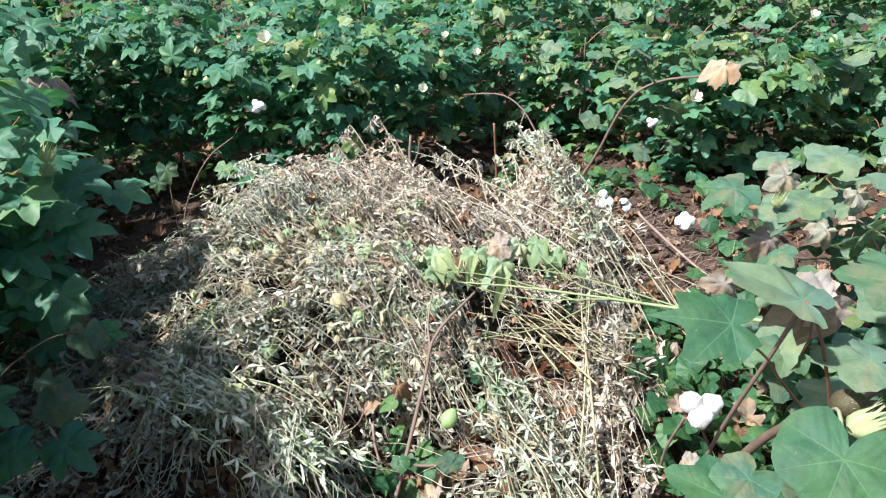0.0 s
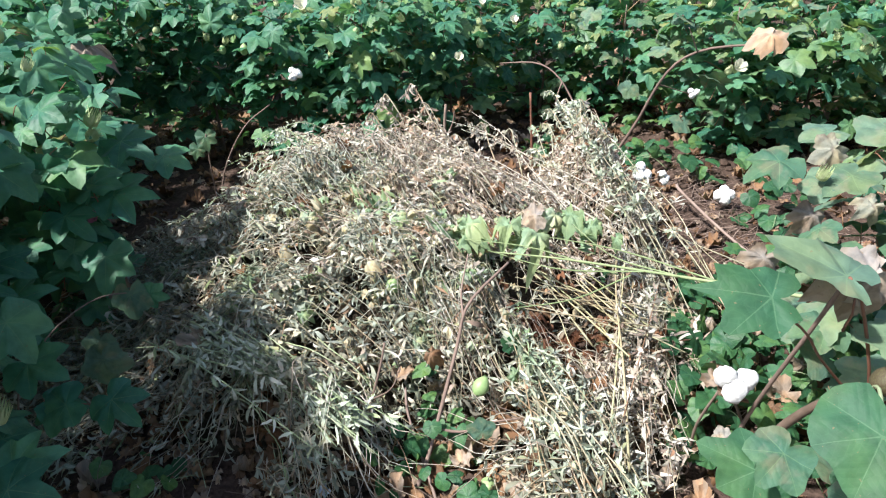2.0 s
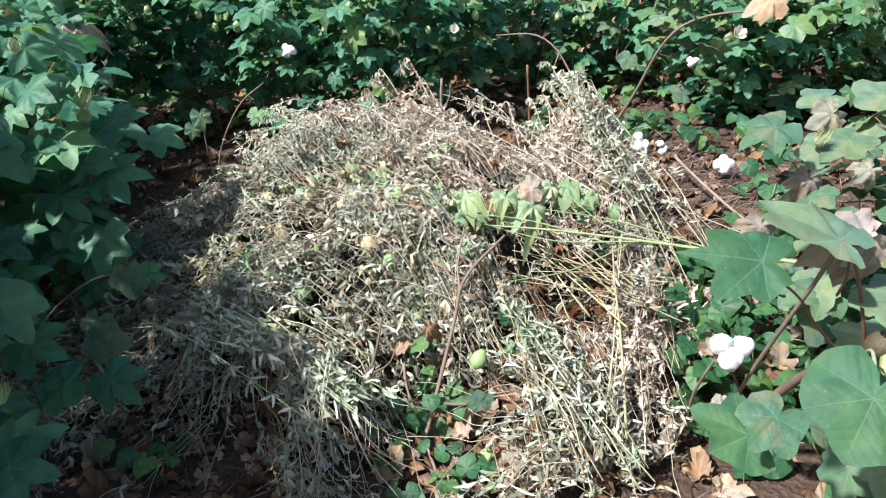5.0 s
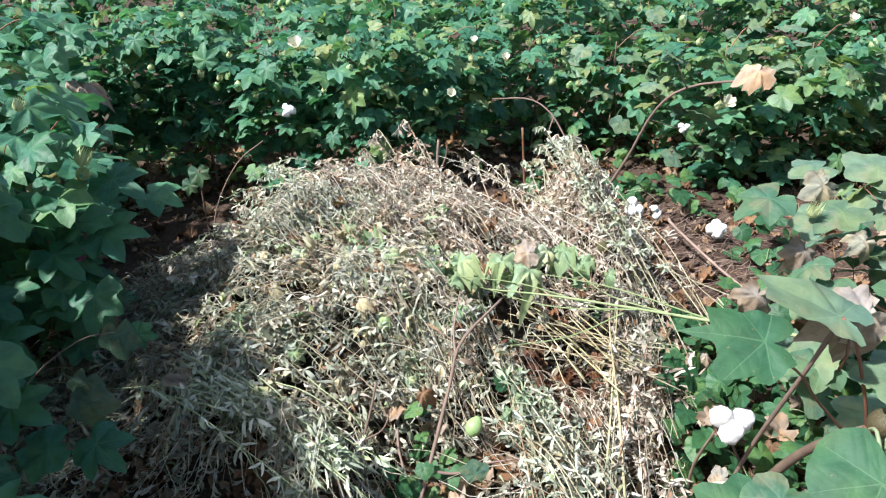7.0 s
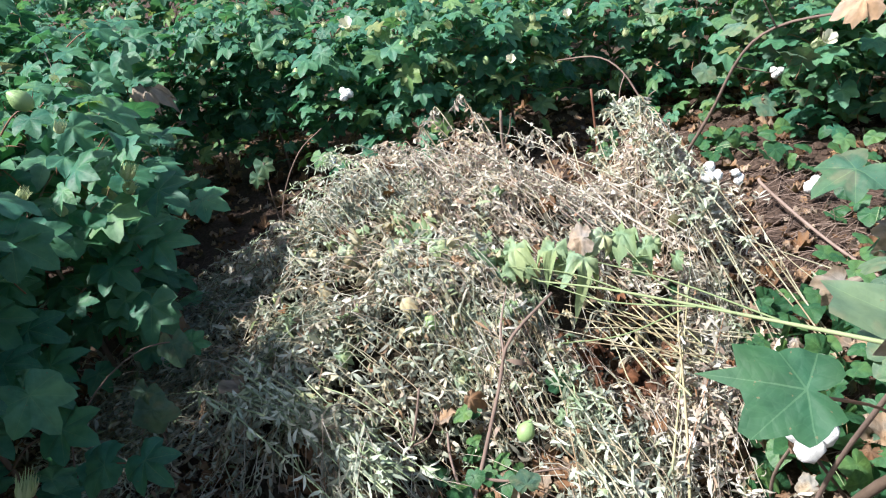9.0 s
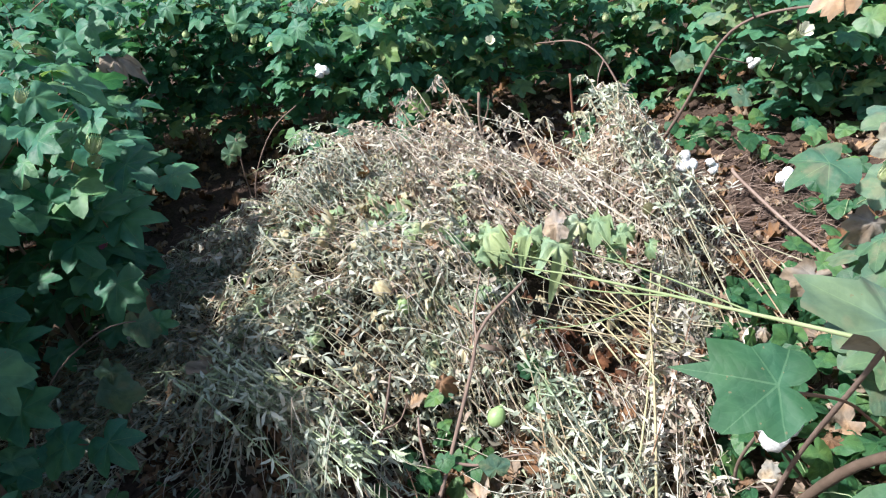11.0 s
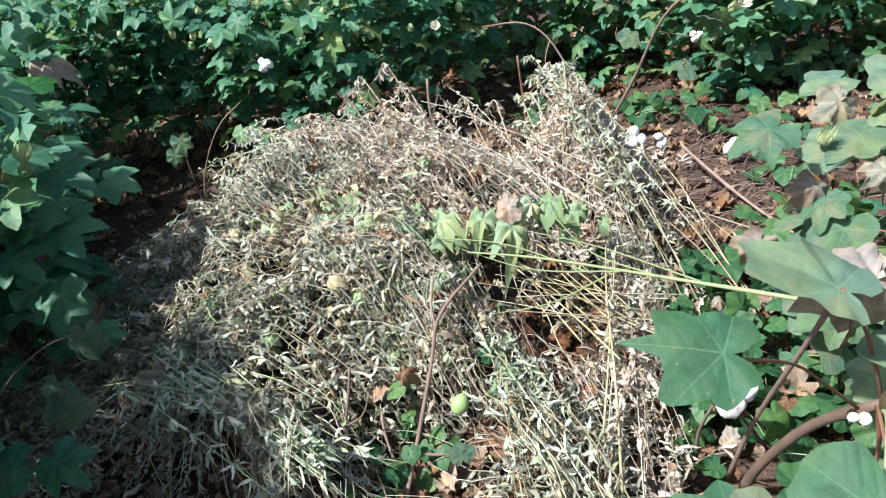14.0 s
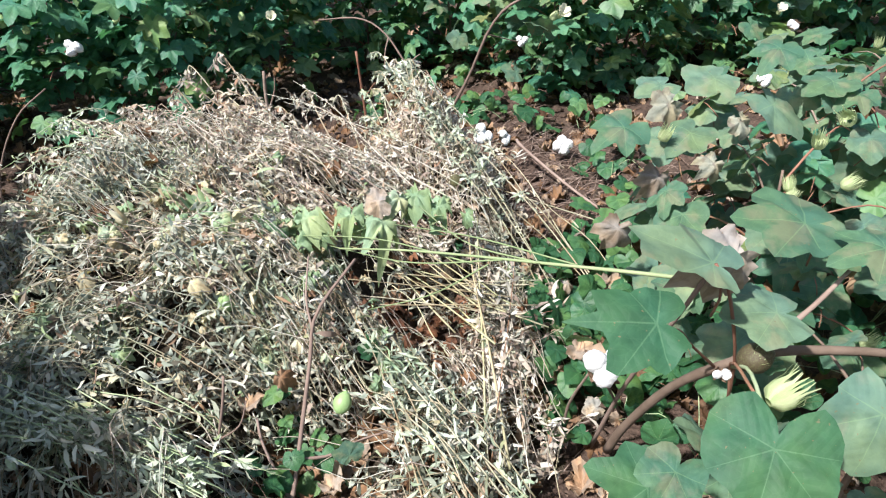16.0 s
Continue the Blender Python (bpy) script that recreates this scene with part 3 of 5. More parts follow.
def heap_flow(x, y):
    """The way in which the pulled weeds lie, root to tip."""
    ways = (((-0.74, 0.66), bump_at(x, y, -0.1, 2.2, 0.5, 0.5)),
            ((-0.97, 0.05), 1.2 * bump_at(x, y, -0.85, 1.95, 0.3, 0.3)),
            ((-0.85, -0.45), 1.1 * bump_at(x, y, -0.55, 1.6, 0.3, 0.25)),
            ((0.72, -0.68), 1.1 * bump_at(x, y, -0.3, 1.35, 0.22, 0.2)),
            ((-0.55, 0.83), 1.1 * bump_at(x, y, 0.2, 1.35, 0.25, 0.28)),
            ((-0.1, 0.99), 1.2 * bump_at(x, y, 0.47, 1.6, 0.12, 0.4)),
            ((-0.3, 0.95), 1.3 * bump_at(x, y, 0.42, 2.2, 0.14, 0.35)))
    fx = sum(w[0] * k for w, k in ways)
    fy = sum(w[1] * k for w, k in ways)
    return math.atan2(fy, fx)


def unit(a):
    return a / (np.linalg.norm(a, axis=-1, keepdims=True) + 1e-9)


class Blades:
    """Narrow withered leaves: curled strips of six cross-sections, gathered and then built at once."""

    def __init__(self):
        self.rows = []

    def add(self, at, way, up, length, wide, curl, twist):
        self.rows.append((*at, *way, *up, length, wide, curl, twist))

    def mesh(self, name, mat, seed):
        rng = np.random.default_rng(seed)
        r = np.array(self.rows)
        p, d, up = r[:, 0:3].copy(), unit(r[:, 3:6]), r[:, 6:9]
        length, wide, curl, twist = (r[:, k:k + 1] for k in (9, 10, 11, 12))
        side = unit(np.cross(d, up))
        up = np.cross(side, d)
        strip = []
        for k, w in enumerate((0.25, 0.8, 1.1, 1.05, 0.65, 0.06)):
            a = twist * k / 5
            s = side * np.cos(a) + up * np.sin(a)
            strip += [p - s * wide * w * 0.5 + rng.normal(0, 0.07, p.shape) * wide, p + s * wide * w * 0.5 + rng.normal(0, 0.07, p.shape) * wide]
            p = p + d * length / 5
            d = unit(d - up * curl * (0.3 + 0.22 * k) + side * twist * 0.14 + rng.normal(0, 0.1, p.shape))
            up = unit(np.cross(side, d))
            side = unit(np.cross(d, up))
        verts = np.stack(strip, 1).reshape(-1, 3)
        quad = np.array([(2 * k, 2 * k + 1, 2 * k + 3, 2 * k + 2) for k in range(5)])
        faces = (quad[None] + 12 * np.arange(len(r))[:, None, None]).reshape(-1, 4)
        me = bpy.data.meshes.new(name)
        me.vertices.add(len(verts))
        me.vertices.foreach_set("co", verts.ravel().astype(np.float32))
        me.loops.add(faces.size)
        me.loops.foreach_set("vertex_index", faces.ravel().astype(np.int32))
        me.polygons.add(len(faces))
        me.polygons.foreach_set("loop_start", np.arange(0, faces.size, 4, dtype=np.int32))
        me.polygons.foreach_set("use_smooth", [True] * len(faces))
        me.materials.append(mat)
        me.update(calc_edges=True)
        return me


def heap_slope(x, y):
    e = 0.03
    return np.array([-(heap_height(x + e, y) - heap_height(x - e, y)) / (2 * e), -(heap_height(x, y + e) - heap_height(x, y - e)) / (2 * e), 1.0])


heap = thing("weed_heap", (0, 0, 0), "heap of pulled withered weeds with dry grey-green leaves on soil", "weed heap")


# sheet below the leaves whose dark colour stands in for shade between them
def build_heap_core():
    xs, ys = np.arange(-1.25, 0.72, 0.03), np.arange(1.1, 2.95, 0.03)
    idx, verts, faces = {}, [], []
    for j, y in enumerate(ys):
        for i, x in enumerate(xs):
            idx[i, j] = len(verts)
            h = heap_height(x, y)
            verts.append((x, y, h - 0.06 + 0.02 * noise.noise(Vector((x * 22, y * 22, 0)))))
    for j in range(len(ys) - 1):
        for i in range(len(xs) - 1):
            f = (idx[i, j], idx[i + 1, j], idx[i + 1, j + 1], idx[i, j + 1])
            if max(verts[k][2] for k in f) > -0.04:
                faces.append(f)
    part("packed_core", mesh_of("packed_core", verts, faces, GAP_SHADE), heap, label="inner sheet of the heap, coloured dark for the shade in its gaps")


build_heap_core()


def heap_hole(x, y):
    """Nearness to one of the open hollows of the heap."""
    return max(bump_at(x, y, 0.3, 1.62, 0.14, 0.11), bump_at(x, y, -0.02, 1.32, 0.1, 0.1), 0.8 * bump_at(x, y, 0.06, 1.26, 0.08, 0.1), 0.45 * bump_at(x, y, -0.36, 1.45, 0.14, 0.04), 0.7 * bump_at(x, y, 0.1, 1.56, 0.05, 0.05))


def build_sprigs(bundles, seed):
    """Withered weeds laid over the heap in tufts: thin stems with drooping narrow leaves."""
    rng = np.random.default_rng(seed)
    leaf = (Blades(), Blades())
    stems = ([], [])
    steps = 7
    made = 0
    while made < bundles:
        x0, y0 = rng.uniform(-1.15, 0.62), (rng.uniform(1.12, 2.85) if made % 6 else rng.uniform(1.45, 1.7))
        if heap_height(x0, y0) < 0.018 + 0.03 * rng.random():
            continue
        made += 1
        thick = noise.noise(Vector((x0 * 8, y0 * 8, 11)))
        hollow = y0 < 1.52 and x0 < 0.12
        if thick < (-0.1 if hollow else -0.2) and rng.random() < 0.8:
            continue
        if rng.random() < 1.2 * heap_hole(x0, y0):
            continue
        ang0 = heap_flow(x0, y0) + rng.normal(0, 0.42)
        lift0 = rng.uniform(0.0, 0.055)
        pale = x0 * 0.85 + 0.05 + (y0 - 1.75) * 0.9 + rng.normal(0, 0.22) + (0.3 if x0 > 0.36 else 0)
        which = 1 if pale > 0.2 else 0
        small = 0.9 if hollow else 1.0
        long = 1.25 if x0 > 0.36 else 1.0
        front = y0 < 1.75
        broad = 0.72 if y0 > 1.95 else (0.88 if front else 0.92)
        limpness, longer = (0.7, 1.2) if front else (0.2, 1.0)
        for _ in range(int(rng.integers(5, 11))):
            x, y = x0 + rng.normal(0, 0.038), y0 + rng.normal(0, 0.038)
            ang = ang0 + rng.normal(0, 0.24)
            length = rng.uniform(0.14, 0.36) * small
            lift = lift0 * rng.uniform(0.3, 1.1)
            pts, px, py = [], x, y
            for k in range(steps):
                h = heap_height(px, py)
                pts.append((px, py, max(h, 0.006) + lift + 0.011 * rng.normal() + 0.02 * math.sin(3 * k / steps)))
                px += math.cos(ang) * length / steps
                py += math.sin(ang) * length / steps
                ang += rng.normal(0, 0.16)
            if rng.random() < 1.15 * max(heap_hole(*q[:2]) for q in pts[1:5]):
                continue
            v, f = tube_data(pts, 0.0014, 0.0006, 3, len(stems[0]))
            stems[0].extend(v)
            stems[1].extend(f[:-2])
            up = heap_slope(x, y)
            up /= np.linalg.norm(up)
            P = np.array(pts)
            for k in range(int(length / 0.0112)):
                u = rng.random() * (steps - 1)
                i = min(int(u), steps - 2)
                step = P[i + 1] - P[i]
                way = step / (np.linalg.norm(step) + 1e-9)
                side = np.cross(way, up) * (1 if k % 2 else -1)
                d = way * rng.uniform(-0.1, 1.1) + side * rng.uniform(0.0, 0.9) + up * rng.uniform(-0.45, 0.5) + rng.normal(0, 0.25, 3) - np.array([0, 0, limpness * rng.random()])
                wide = rng.uniform(0.008, 0.012) if rng.random() < 0.2 else rng.uniform(0.004, 0.008)
                leaf[which].add(P[i] + step * (u - i), d, up + rng.normal(0, 0.6, 3), long * longer * (0.015 + 0.034 * rng.random() ** 1.3), wide * broad, rng.normal(0.35 + 0.5 * front, 0.7), rng.normal(0, 1.5))
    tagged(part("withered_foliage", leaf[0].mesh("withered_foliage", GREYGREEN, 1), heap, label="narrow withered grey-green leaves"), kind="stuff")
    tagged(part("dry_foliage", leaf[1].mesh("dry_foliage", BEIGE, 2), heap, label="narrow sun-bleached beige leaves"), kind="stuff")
    tagged(part("stem_litter", mesh_of("stem_litter", *stems, STRAW), heap, label="thin dry weed stems"), kind="stuff")


build_sprigs(430, 7)


def build_threads(count, seed):
    """Long bare bleached stems, thin as thread, that lie along the weeds in loose arcs."""
    rng = np.random.default_rng(seed)
    v, f = [], []
    for _ in range(count):
        x, y = rng.uniform(-1.0, 0.58), rng.uniform(1.2, 2.6)
        if heap_height(x, y) < 0.05:
            continue
        ang, size, lift, arch = heap_flow(x, y) + rng.normal(0, 0.3), rng.uniform(0.12, 0.34), rng.uniform(0.02, 0.06), rng.uniform(0, 0.05)
        pts, turn = [], rng.normal(0, 0.12)
        for k in range(8):
            pts.append((x, y, max(heap_height(x, y), 0.01) + lift + arch * math.sin(k / 7 * math.pi) + rng.normal(0, 0.002)))
            x, y, ang = x + math.cos(ang) * size / 7, y + math.sin(ang) * size / 7, ang + turn
        vs, fs = tube_data(pts, 0.0012, 0.0007, 3, len(v))
        v.extend(vs)
        f.extend(fs[:-2])
    tagged(part("hay", mesh_of("hay", v, f, BEIGE), heap, label="long thin bleached bare stems"), kind="stuff")


build_threads(900, 29)


def build_stalks(count, seed, origin, spread, toward, fan, length, radius, mat, label, rise=0.0):
    """Single long stalks, each a part of the heap, that lie over it in a loose sheaf."""
    rng = np.random.default_rng(seed)
    for k in range(count):
        x, y = origin[0] + rng.normal(0, spread[0]), origin[1] + rng.normal(0, spread[1])
        a = math.atan2(toward[1], toward[0]) + rng.normal(0, fan)
        size = length * rng.uniform(0.65, 1.15)
        lift, arch = rise + rng.uniform(0.012, 0.045), rng.uniform(0.0, 0.05)
        pts = []
        for i in range(6):
            u = i / 5
            px, py = x + math.cos(a) * size * u, y + math.sin(a) * size * u
            pts.append((px, py, max(heap_height(px, py), 0.01) + lift + arch * math.sin(u * 3.1)))
            a += rng.normal(0, 0.05)
        part("stalk", tube("stalk", pts, radius * rng.uniform(0.8, 1.2), radius * 0.45, mat, 5, 14, 0.05, seed + k), heap, label=label)


build_stalks(4, 11, (0.33, 1.2), (0.08, 0.06), (-0.56, 0.83), 0.2, 0.38, 0.0016, STRAW, "straight dry straw-yellow stalk", 0.015)
build_stalks(8, 14, (-0.5, 1.52), (0.08, 0.07), (0.72, -0.66), 0.18, 0.36, 0.0015, GREENSTALK, "thin still green stalk")
build_stalks(12, 15, (0.3, 2.1), (0.18, 0.16), (-0.75, 0.6), 0.25, 0.42, 0.0017, DRYWOOD, "thin dry reddish stalk")
build_stalks(12, 17, (-0.55, 1.95), (0.15, 0.15), (-0.95, 0.0), 0.2, 0.45, 0.0015, GREENSTALK, "thin still green stalk")
build_stalks(22, 19, (0.1, 2.05), (0.22, 0.2), (-0.72, 0.66), 0.22, 0.36, 0.0012, BEIGE, "thin bleached weed stem")


hanging, limp = Blades(), Blades()


def build_tips(seed, at, way, length, count, spread, leaf=(0.016, 0.034), store=None):
    """Weed tops that stand out over the heap's ridge, with curled hanging leaves."""
    rng = np.random.default_rng(seed)
    for k in range(count):
        x, y = at[0] + rng.normal(0, spread), at[1] + rng.normal(0, spread * 0.6)
        z = heap_height(x, y)
        d = np.array(way, float) + rng.normal(0, 0.12, 3)
        d /= np.linalg.norm(d)
        n = length * rng.uniform(0.6, 1.15)
        p0 = np.array([x, y, z])
        pts = [p0 - d * 0.12, p0 + d * n * 0.45, p0 + d * n * 0.9, p0 + d * n + np.array([-0.02, 0.0, -0.012])]
        line = smooth_line(pts, 14)
        v, f = tube_data(line, 0.002, 0.001, 4)
        part("weed_top", mesh_of("weed_top", v, f, STRAW), heap, label="dry weed stem standing out of the heap")
        for j in range(4, 14):
            for _ in range(3):
                way2 = np.array([rng.normal(0, 0.5), rng.normal(0, 0.5), rng.uniform(-1.2, 0.1)])
                way2 /= np.linalg.norm(way2)
                (store or hanging).add(line[j], way2, rng.normal(0, 1, 3), rng.uniform(*leaf), rng.uniform(0.004, 0.009), rng.uniform(0, 0.7), rng.uniform(-1.5, 1.5))


build_tips(31, (0.0, 2.46), (-0.5, 0.5, 0.68), 0.31, 5, 0.05)
def tall_top(seed, base, top):
    """One weed that stands high over the ridge, with a hooked end and curled leaves."""
    rng = np.random.default_rng(seed)
    b, t = np.array(base), np.array(top)
    d = (t - b) / np.linalg.norm(t - b)
    line = smooth_line([b - d * 0.1, b + (t - b) * 0.5 + rng.normal(0, 0.006, 3), t, t + np.array([-0.02, 0, -0.006]), t + np.array([-0.03, 0, -0.028])], 18)
    v, f = tube_data(line, 0.0026, 0.0012, 5)
    part("weed_top", mesh_of("weed_top", v, f, STRAW), heap, label="dry weed stem standing out of the heap")
    for j in range(5, 18):
        for _ in range(4 if j < 10 else 2):
            d2 = np.array([rng.normal(0, 0.4), rng.normal(0, 0.4), rng.uniform(-1.2, -0.2)])
            hanging.add(line[j] + rng.normal(0, 0.003, 3), d2, rng.normal(0, 1, 3), rng.uniform(0.02, 0.042), rng.uniform(0.004, 0.009), rng.uniform(0, 0.6), rng.uniform(-1.2, 1.2))


for k, (base, top) in enumerate((((-0.03, 2.5, 0.2), (-0.177, 2.651, 0.459)), ((-0.12, 2.52, 0.2), (-0.286, 2.708, 0.411)), ((0.0, 2.5, 0.2), (-0.13, 2.64, 0.39)),
                                 ((0.13, 2.5, 0.17), (0.066, 2.62, 0.32)), ((0.2, 2.48, 0.17), (0.165, 2.6, 0.3)), ((0.4, 2.4, 0.32), (0.40, 2.5, 0.425)), ((0.38, 2.4, 0.3), (0.35, 2.5, 0.43)),
                                 ((-0.05, 2.45, 0.22), (-0.2, 2.6, 0.36)), ((-0.2, 2.5, 0.22), (-0.34, 2.66, 0.36)), ((-0.45, 2.42, 0.25), (-0.6, 2.5, 0.36)), ((-0.55, 2.3, 0.2), (-0.72, 2.35, 0.28)))):
    tall_top(70 + k, base, top)
build_tips(36, (-0.1, 2.42), (-0.45, 0.4, 0.5), 0.2, 10, 0.1)
build_tips(32, (0.02, 2.42), (-0.4, 0.5, 0.6), 0.2, 6, 0.06)
build_tips(33, (-0.5, 2.45), (-0.6, 0.4, 0.4), 0.17, 11, 0.1)
build_tips(34, (0.38, 2.36), (-0.25, 0.75, 0.55), 0.2, 20, 0.08, store=limp)
build_tips(48, (-0.25, 1.75), (-0.4, -0.6, 0.3), 0.12, 14, 0.16)
build_tips(35, (-0.75, 2.15), (-0.8, 0.1, 0.2), 0.16, 9, 0.12)
build_tips(37, (-0.55, 1.95), (-0.85, 0.0, 0.2), 0.16, 9, 0.1)


def sheaf(seed, count, base, tip, base_spread, tip_spread, radius, mat, label, sag=0.0, dense=0, start=0.4, store=None, leaf=(0.018, 0.036), wide=(0.004, 0.008)):
    """Long straight stalks that lie side by side over the heap, with limp leaves on their outer ends."""
    rng = np.random.default_rng(seed)
    for k in range(count):
        b = np.array(base) + rng.normal(0, 1, 3) * base_spread
        t = np.array(tip) + rng.normal(0, 1, 3) * tip_spread
        t = b + (t - b) * rng.uniform(0.75, 1.08)
        line = smooth_line([b, b + (t - b) * 0.35 + rng.normal(0, 0.007, 3) + (0, 0, sag), b + (t - b) * 0.7 + rng.normal(0, 0.007, 3) + (0, 0, sag), t], 12)
        v, f = tube_data(line, radius * rng.uniform(0.7, 1.25), radius * 0.5, 5, 0, 0.06, rng)
        part("stalk", mesh_of("stalk", v, f, mat), heap, label=label)
        way = (t - b) / np.linalg.norm(t - b)
        for _ in range(dense):
            u = start + (1 - start) * rng.random()
            p = line[min(int(u * 11), 11)] + rng.normal(0, 0.004, 3)
            d = way * rng.uniform(-0.1, 0.8) + rng.normal(0, 0.45, 3) + (0, 0, rng.uniform(-1.0, 0.1))
            store.add(p, d, rng.normal(0, 1, 3), rng.uniform(*leaf), rng.uniform(*wide), rng.uniform(-0.1, 0.7), rng.normal(0, 1.0))


YELLOW, PALE = "straight yellow-green straw stalk", "long pale dry weed stalk"
sheaf(81, 10, (0.43, 1.55, 0.17), (0.2, 1.8, 0.225), (0.05, 0.06, 0.025), (0.075, 0.06, 0.02), 0.0021, YELLOWSTALK, YELLOW)
sheaf(82, 9, (0.5, 1.6, 0.16), (0.2, 1.72, 0.22), (0.03, 0.05, 0.02), (0.07, 0.06, 0.025), 0.0017, STRAW, PALE)
sheaf(83, 6, (0.39, 1.22, 0.09), (0.47, 1.78, 0.22), (0.05, 0.04, 0.02), (0.035, 0.14, 0.03), 0.0014, BEIGE, PALE, 0.01, 90, 0.1, hanging, (0.02, 0.04), (0.004, 0.008))
sheaf(84, 2, (0.345, 1.26, 0.11), (0.455, 1.97, 0.29), (0.012, 0.02, 0.01), (0.012, 0.03, 0.01), 0.0029, YELLOWSTALK, "stout upright straw stalk")
sheaf(85, 9, (0.63, 1.84, 0.05), (0.41, 2.42, 0.4), (0.09, 0.12, 0.03), (0.05, 0.08, 0.04), 0.0017, STRAW, PALE, 0.035, 110, 0.45, limp, (0.014, 0.03), (0.004, 0.007))
sheaf(86, 5, (0.86, 1.78, 0.02), (0.56, 2.2, 0.22), (0.07, 0.08, 0.01), (0.05, 0.06, 0.04), 0.002, STRAW, PALE, 0.02, 8, 0.5, hanging)
sheaf(87, 15, (0.24, 1.98, 0.28), (-0.08, 2.46, 0.37), (0.13, 0.08, 0.02), (0.12, 0.06, 0.025), 0.0014, BEIGE, "thin bleached weed stem", 0.015, 44, 0.2, hanging, (0.012, 0.026), (0.003, 0.006))
sheaf(88, 8, (0.33, 1.17, 0.12), (0.12, 1.52, 0.23), (0.05, 0.03, 0.015), (0.05, 0.05, 0.02), 0.0017, STRAW, PALE, 0.012, 48, 0.1, limp, (0.022, 0.045), (0.004, 0.007))
sheaf(89, 18, (-0.56, 1.54, 0.22), (-0.15, 1.26, 0.18), (0.07, 0.05, 0.015), (0.06, 0.04, 0.02), 0.0016, GREENSTALK, "thin still green stalk", 0.03, 62, 0.1, limp, (0.018, 0.04), (0.004, 0.008))
sheaf(90, 14, (-0.5, 1.9, 0.2), (-1.0, 1.95, 0.06), (0.1, 0.1, 0.015), (0.09, 0.1, 0.01), 0.0015, GREENSTALK, "thin still green stalk", 0.03, 24, 0.2, limp, (0.015, 0.03), (0.003, 0.006))
sheaf(91, 7, (-0.42, 2.36, 0.29), (-0.7, 2.42, 0.34), (0.06, 0.08, 0.02), (0.05, 0.08, 0.03), 0.0015, GREENSTALK, "thin still green stalk", 0.06, 30, 0.3, limp, (0.014, 0.03), (0.003, 0.006))
sheaf(92, 8, (-0.42, 2.1, 0.28), (-0.68, 2.16, 0.27), (0.06, 0.1, 0.02), (0.05, 0.12, 0.03), 0.0015, GREENSTALK, "thin still green stalk", 0.055, 30, 0.3, limp, (0.014, 0.03), (0.003, 0.006))
tagged(part("limp_foliage", limp.mesh("limp_foliage", LIMP, 4), heap, label="limp grey-green leaves along the stalks"), kind="stuff")
tagged(part("hanging_foliage", hanging.mesh("hanging_foliage", BEIGE, 3), heap, label="curled dry leaves hanging from the weed tops"), kind="stuff")


def build_scraps(count, seed):
    """Crumpled cotton leaves caught among the weeds."""
    rng = np.random.default_rng(seed)
    made = 0
    while made < count:
        x, y = rng.uniform(-0.75, 0.45), rng.uniform(1.42, 2.3)
        h = heap_height(x, y)
        if h < 0.06 or (y > 1.9 and rng.random() < 0.5):
            continue
        made += 1
        pick = rng.random()
        if made <= 34:
            x, y, pick = rng.normal(0.29, 0.08), rng.normal(1.66, 0.08), 0.1
            h = heap_height(x, y)
        kind, label = (DEAD_LEAVES, "curled brown leaf") if pick < 0.36 else ((PAPERY_LEAVES, "crumpled papery yellow leaf") if pick < 0.66 else (WILTED_LEAVES, "limp pale green leaf"))
        if made <= 34:
            kind, label = RUST_LEAVES, "curled rusty red-brown leaf"
        size = rng.uniform(0.018, 0.038)
        if 34 < made <= 74:
            x, y, size = rng.normal(-0.12, 0.16), rng.normal(1.86, 0.09), rng.uniform(0.028, 0.05)
            h = heap_height(x, y)
            kind, label = (WILTED_LEAVES, "limp pale green leaf") if made % 2 else (PAPERY_LEAVES, "crumpled papery yellow leaf")
        if kind is PAPERY_LEAVES:
            size *= 0.75
        part("crumpled_leaf", kind[made % 3], heap, leaf_pose((x, y, h + (0.065 if 34 < made <= 74 else 0.05)), Vector((*rng.normal(0, 1, 2), -0.2)), Vector((0, -0.4, 1)) + Vector(rng.normal(0, 0.5, 3)), size), label)


build_scraps(200, 23)


# ---- cotton plants ----
def blade_only(me):
    """Points and faces of a leaf without its stalk."""
    co = np.empty(len(me.vertices) * 3)
    me.vertices.foreach_get("co", co)
    nv = 1 + 3 * 34
    return co.reshape(-1, 3)[:nv], [tuple(p.vertices) for p in me.polygons if max(p.vertices) < nv]


LEAF_DATA = [blade_only(me) for me in GREEN_LEAVES[:3]]
FAR_DATA = [(np.vstack([co[:1], co[69:103]]), [(0, 1 + k, 1 + (k + 1) % 34) for k in range(34)]) for co, _ in LEAF_DATA]


